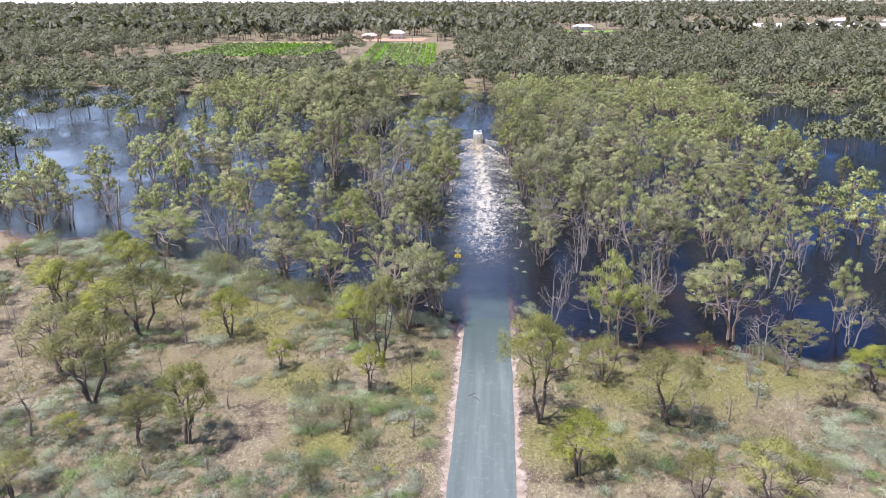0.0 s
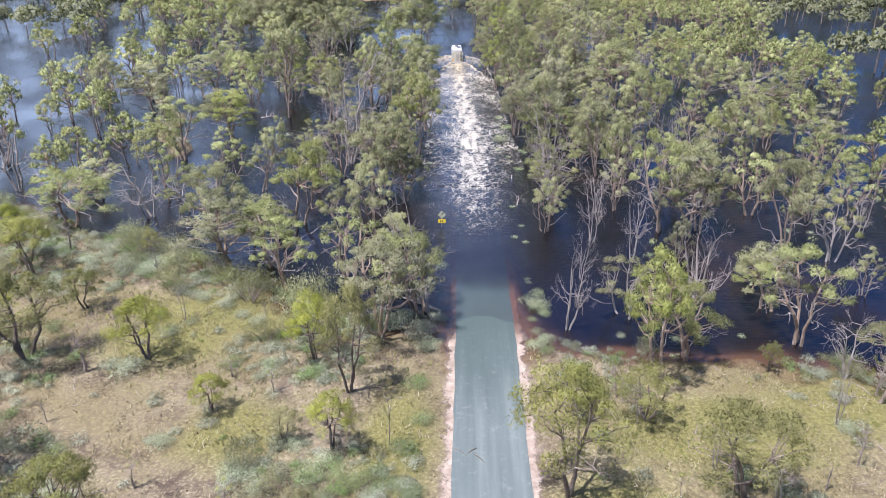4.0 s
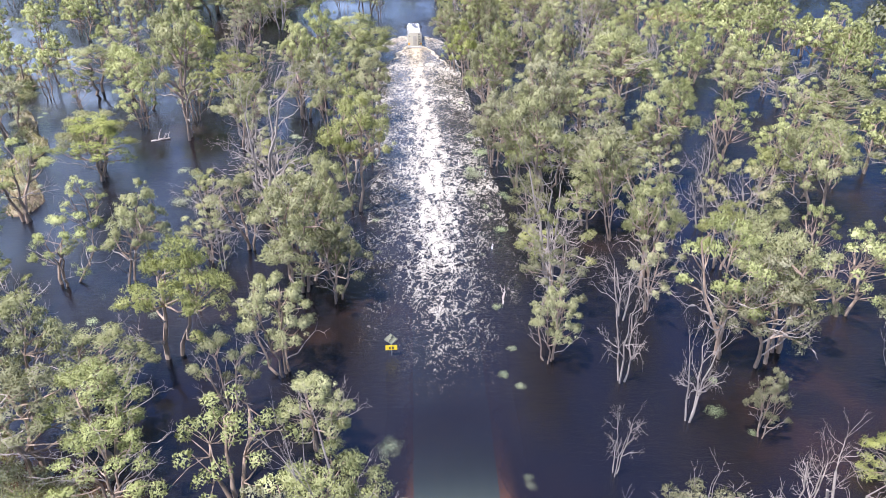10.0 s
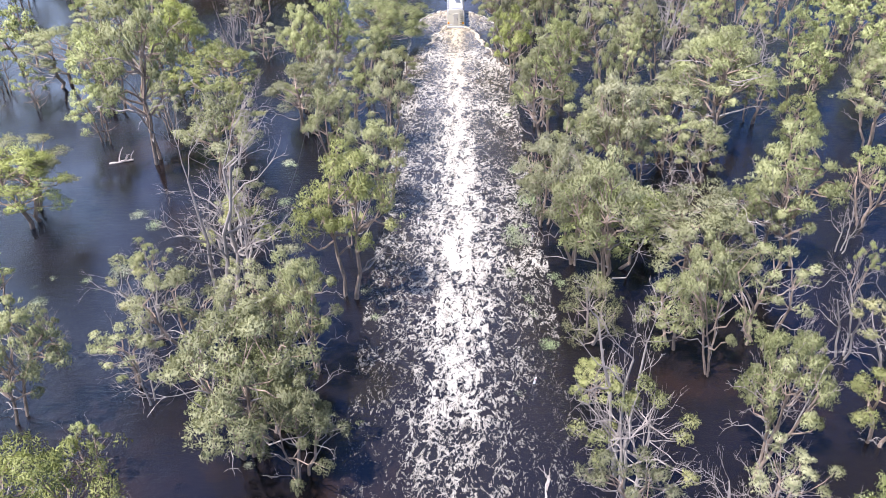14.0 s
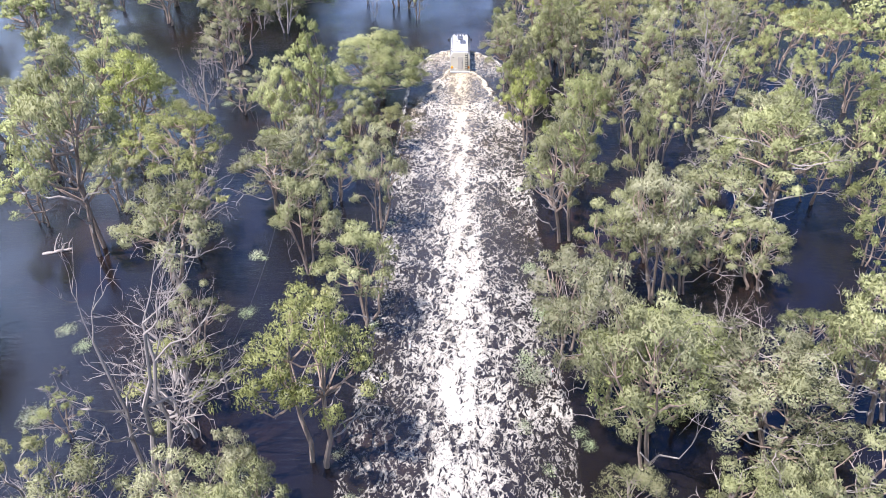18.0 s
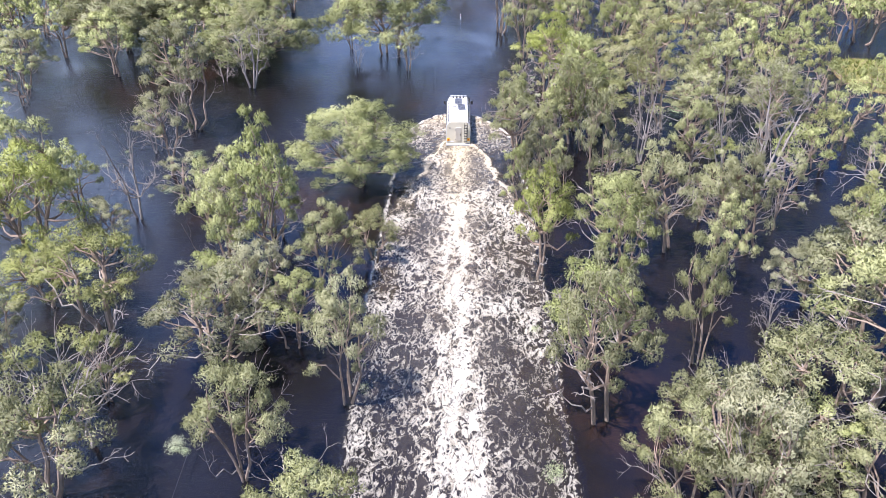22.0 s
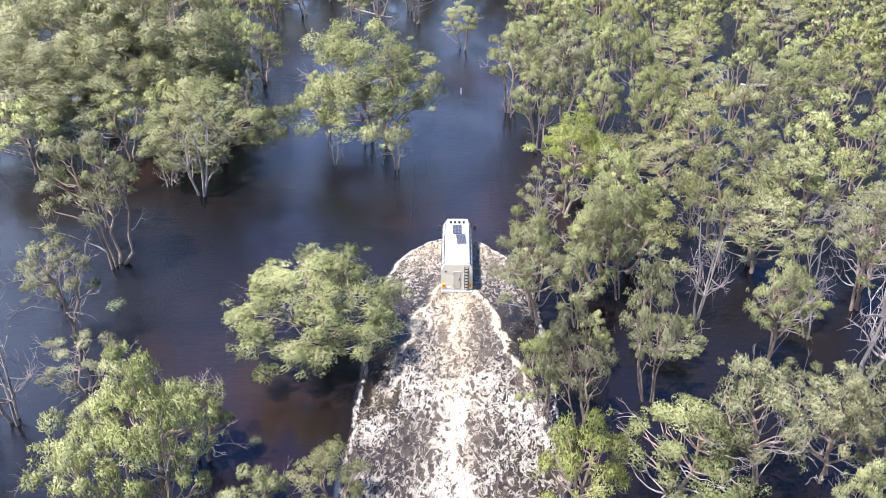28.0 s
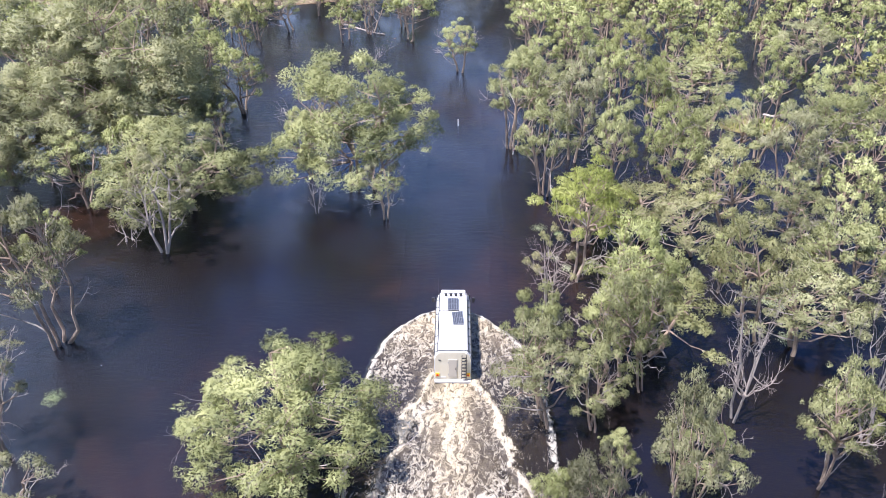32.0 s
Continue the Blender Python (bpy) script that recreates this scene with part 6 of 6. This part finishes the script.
def build_truck():
    """An off-road motorhome 6.5 m long, 2.4 m wide and 3.1 m high; its tail is at y = 0."""
    t = new("motorhome")
    W, L, Z0, ZT = 1.2, 6.3, 0.62, 2.95
    # shell with sloped roof edges
    bm = bmesh.new()
    prof = [(-W, Z0), (W, Z0), (W, 2.35), (W - 0.06, 2.62), (W - 0.27, ZT - 0.06), (W - 0.42, ZT), (-W + 0.42, ZT), (-W + 0.27, ZT - 0.06), (-W + 0.06, 2.62), (-W, 2.35)]
    secs = []
    for y, k in ((0.0, 0.985), (0.05, 1.0), (4.9, 1.0), (5.6, 0.985), (5.95, 0.95)):
        secs.append([bm.verts.new((x * k, y, z if z < 2.4 else 2.35 + (z - 2.35) * (1.0 if y < 5.5 else 0.9))) for x, z in prof])
    n = len(prof)
    for a, b in zip(secs, secs[1:]):
        for i in range(n):
            bm.faces.new((a[i], a[(i + 1) % n], b[(i + 1) % n], b[i]))
    bm.faces.new(secs[0])
    bm.faces.new(secs[-1][::-1])
    bmesh.ops.recalc_face_normals(bm, faces=bm.faces[:])
    part("body", bm, WHITE, t, "white moulded shell")
    back = bmesh.new()
    edge = [(-W + 0.03, 0.72), (W - 0.03, 0.72)] + [(x * 0.965, z - 0.035) for x, z in prof[2:]]
    f = back.faces.new([back.verts.new((x, -0.005, z)) for x, z in edge])
    ext = bmesh.ops.extrude_face_region(back, geom=[f])
    bmesh.ops.translate(back, verts=[q for q in ext["geom"] if isinstance(q, bmesh.types.BMVert)], vec=(0, -0.03, 0))
    bmesh.ops.recalc_face_normals(back, faces=back.faces[:])
    part("rear_panel", back, CREAM, t, "cream painted rear wall")
    door = part("rear_hatch", box(-0.28, 0.28, -0.075, -0.03, 0.92, 2.38, 0.02), HATCH, t, "beige hatch in the rear wall")
    part("hatch_handle", box(0.17, 0.22, -0.11, -0.075, 1.55, 1.75, 0.01), BLACK, door)
    for z in (1.15, 2.15):
        part("hinge", box(-0.33, -0.27, -0.09, -0.07, z - 0.06, z + 0.06), STEEL, door)
    lad = part("ladder", rod((0.58, -0.16, 0.85), (0.58, -0.16, 2.85), 0.022), BLACK, t, "black rear ladder")
    part("ladder_rail", rod((0.88, -0.16, 0.85), (0.88, -0.16, 2.85), 0.022), BLACK, lad)
    for i in range(7):
        part("rung", box(0.57, 0.89, -0.19, -0.13, 0.95 + i * 0.27, 1.02 + i * 0.27, 0.01), BLACK, lad)
    for s in (-1, 1):
        tl = part("tail_light", box(s * 1.0 - 0.13, s * 1.0 + 0.13, -0.085, -0.03, 0.98, 1.26, 0.015), AMBER, t, "amber square tail light")
        part("lens", rod((s * 1.0, -0.10, 1.1), (s * 1.0, -0.08, 1.1), 0.07, 12), REDLENS, tl, "dark red round lens")
        part("roof_light", box(s * 0.85 - 0.08, s * 0.85 + 0.08, -0.06, -0.03, 2.28, 2.36, 0.01), BLACK, t)
        part("mudguard", box(s * 1.0 - 0.24, s * 1.0 + 0.24, 0.35, 1.75, 0.86, 0.94, 0.02), BLACK, t)
        part("mudguard", box(s * 1.0 - 0.24, s * 1.0 + 0.24, 4.6, 5.9, 0.86, 0.94, 0.02), BLACK, t)
        part("mud_flap", box(s * 0.95 - 0.2, s * 0.95 + 0.2, 0.28, 0.30, 0.28, 0.8), RUBBER, t)
        rail = part("roof_rail", rod((s * 0.98, 0.1, 2.93), (s * 0.98, 5.75, 2.93), 0.026), BLACK, t, "black tubular roof rail")
        part("lower_rail", rod((s * 1.2, 0.1, 2.58), (s * 1.2, 5.75, 2.58), 0.024), BLACK, rail)
        for i in range(9):
            y = 0.1 + i * 0.706
            part("rail_strut", rod((s * 0.98, y, 2.93), (s * 1.2, min(y + 0.28, 5.75), 2.58), 0.02, 6), BLACK, rail)
        arm = part("mirror_arm", rod((s * 1.12, 5.75, 2.25), (s * 1.42, 5.92, 2.28), 0.022), BLACK, t)
        part("mirror", box(s * 1.44 - 0.10, s * 1.44 + 0.10, 5.88, 5.98, 2.02, 2.42, 0.03), BLACK, arm, "black wing mirror")
        for i, (y0, y1) in enumerate(((0.7, 1.9), (2.3, 3.5), (4.35, 5.3))):
            fr = part("side_window", box(s * W - 0.012, s * W + 0.012, y0, y1, 1.55, 2.2, 0.01), BLACK, t)
            part("pane", box(s * W - 0.018, s * W + 0.018, y0 + 0.06, y1 - 0.06, 1.61, 2.14), GLASS, fr)
    part("number_plate", box(-0.78, -0.46, -0.05, -0.028, 0.86, 0.97), POSTWHITE, t)
    bump = part("bumper", box(-1.2, 1.2, -0.2, 0.02, 0.48, 0.68, 0.03), GREYPAINT, t, "grey steel rear bumper")
    part("tow_bar", box(-0.06, 0.06, -0.34, -0.18, 0.46, 0.56, 0.01), BLACK, bump)
    part("chassis", box(-0.75, 0.75, 0.1, 6.2, 0.42, 0.64), BLACK, t)
    # cab, screen and bonnet
    cab = bmesh.new()
    v = [(-1.1, 5.9, 0.65), (1.1, 5.9, 0.65), (1.08, 6.75, 0.65), (-1.08, 6.75, 0.65), (-1.1, 5.9, 1.75), (1.1, 5.9, 1.75), (1.05, 6.72, 1.55), (-1.05, 6.72, 1.55)]
    vs = [cab.verts.new(p) for p in v]
    for f in ((0, 1, 5, 4), (1, 2, 6, 5), (2, 3, 7, 6), (3, 0, 4, 7), (4, 5, 6, 7), (0, 3, 2, 1)):
        cab.faces.new([vs[i] for i in f])
    bmesh.ops.bevel(cab, geom=cab.edges[:], offset=0.06, segments=2, affect="EDGES")
    part("cab_front", cab, WHITE, t)
    scr = bmesh.new()
    vs = [scr.verts.new(p) for p in ((-1.0, 6.35, 1.72), (1.0, 6.35, 1.72), (0.92, 5.97, 2.55), (-0.92, 5.97, 2.55))]
    f = scr.faces.new(vs)
    bmesh.ops.solidify(scr, geom=[f], thickness=0.03)
    part("windscreen", scr, GLASS, t)
    part("visor", box(-0.86, 0.86, 5.8, 6.2, 2.78, 2.88, 0.03), WHITE, t, "white roof fairing over the cab")
    part("bull_bar", rod((-1.15, 6.95, 0.95), (1.15, 6.95, 0.95), 0.05), BLACK, t)
    for x in (-0.8, 0.8):
        part("bull_bar", rod((x, 6.8, 0.5), (x, 6.95, 1.35), 0.045), BLACK, t)
        part("headlight", rod((x, 6.70, 1.15), (x, 6.80, 1.15), 0.12, 14), STEEL, t)
    # lamps, cross bars and solar panels on the roof
    part("cross_bar", rod((-0.98, 5.72, 2.98), (0.98, 5.72, 2.98), 0.026), BLACK, t)
    part("cross_bar", rod((-0.98, 0.12, 2.98), (0.98, 0.12, 2.98), 0.022), BLACK, t)
    part("cross_bar", rod((-0.98, 3.85, 2.99), (0.98, 3.85, 2.99), 0.018), BLACK, t)
    for i in range(4):
        x = -0.52 + i * 0.35
        lamp = part("spot_lamp", rod((x, 5.42, 3.02), (x, 5.56, 3.02), 0.10, 14), BLACK, t, "round black roof spot lamp")
        part("bracket", box(x - 0.03, x + 0.03, 5.44, 5.50, 2.9, 2.96), STEEL, lamp)
    for x0, y0, turn in ((0.0, 4.5, 0), (0.32, 3.1, 5)):
        pan = part("solar_panel", box(-0.33, 0.33, -0.55, 0.55, -0.02, 0.02, 0.006), STEEL, t, "solar panel in an alloy frame")
        pan.matrix_basis = Matrix.Translation((x0, y0, 3.02)) @ Matrix.Rotation(radians(turn), 4, "Z") @ Matrix.Diagonal((1.12, 1.12, 1, 1))
        for i in range(6):
            for j in range(2):
                part("cell", box(-0.305 + i * 0.103, -0.217 + i * 0.103, -0.52 + j * 0.525, -0.02 + j * 0.525, 0.021, 0.026), CELLS, pan, "dark blue solar cells")
    vent = part("roof_vent", box(-0.62, -0.2, 3.3, 3.75, 2.94, 3.06, 0.04), GREYPAINT, t, "grey roof vent cover")
    part("vent_cap", box(-0.57, -0.25, 3.35, 3.70, 3.06, 3.10, 0.02), HATCH, vent)
    part("aerial", rod((-1.05, 5.9, 2.4), (-1.08, 5.95, 4.1), 0.008, 5), BLACK, t)
    part("snorkel", rod((1.16, 6.0, 1.4), (1.16, 5.95, 2.7), 0.05, 8), BLACK, t)
    for x in (-0.98, 0.98):
        for y in (1.05, 5.25):
            wheel(t, x, y)
    t.matrix_basis = Matrix.Translation((TRUCK_X, TRUCK_Y, float(road_z(TRUCK_Y)) + 0.2)) @ Matrix.Rotation(TRUCK_TURN, 4, "Z") @ Matrix.Diagonal((1, 1.09, 1.03, 1))
    return tagged(t, "white off-road motorhome with roof rack driving through floodwater", "motorhome")


build_truck()

# a twig fallen on the road's edge
twig = [[], []]
twig_rng = np.random.default_rng(91)
for ax, ay, bx, by in ((3.9, 44.9, 6.0, 44.1), (4.8, 44.5, 5.4, 45.0), (5.2, 44.4, 5.9, 43.6), (4.3, 44.7, 4.7, 44.2)):
    za, zb = float(road_z(ay)) + 0.07, float(road_z(by)) + 0.07
    tube(twig, bend(twig_rng, (ax, ay, za), (bx, by, zb), 0.06, 4), [0.04, 0.03, 0.022, 0.012], 5)
tagged(link_mesh("fallen_branch", twig[0], twig[1], BARK_DARK), "thin dark twig lying across the road's edge", "branch")
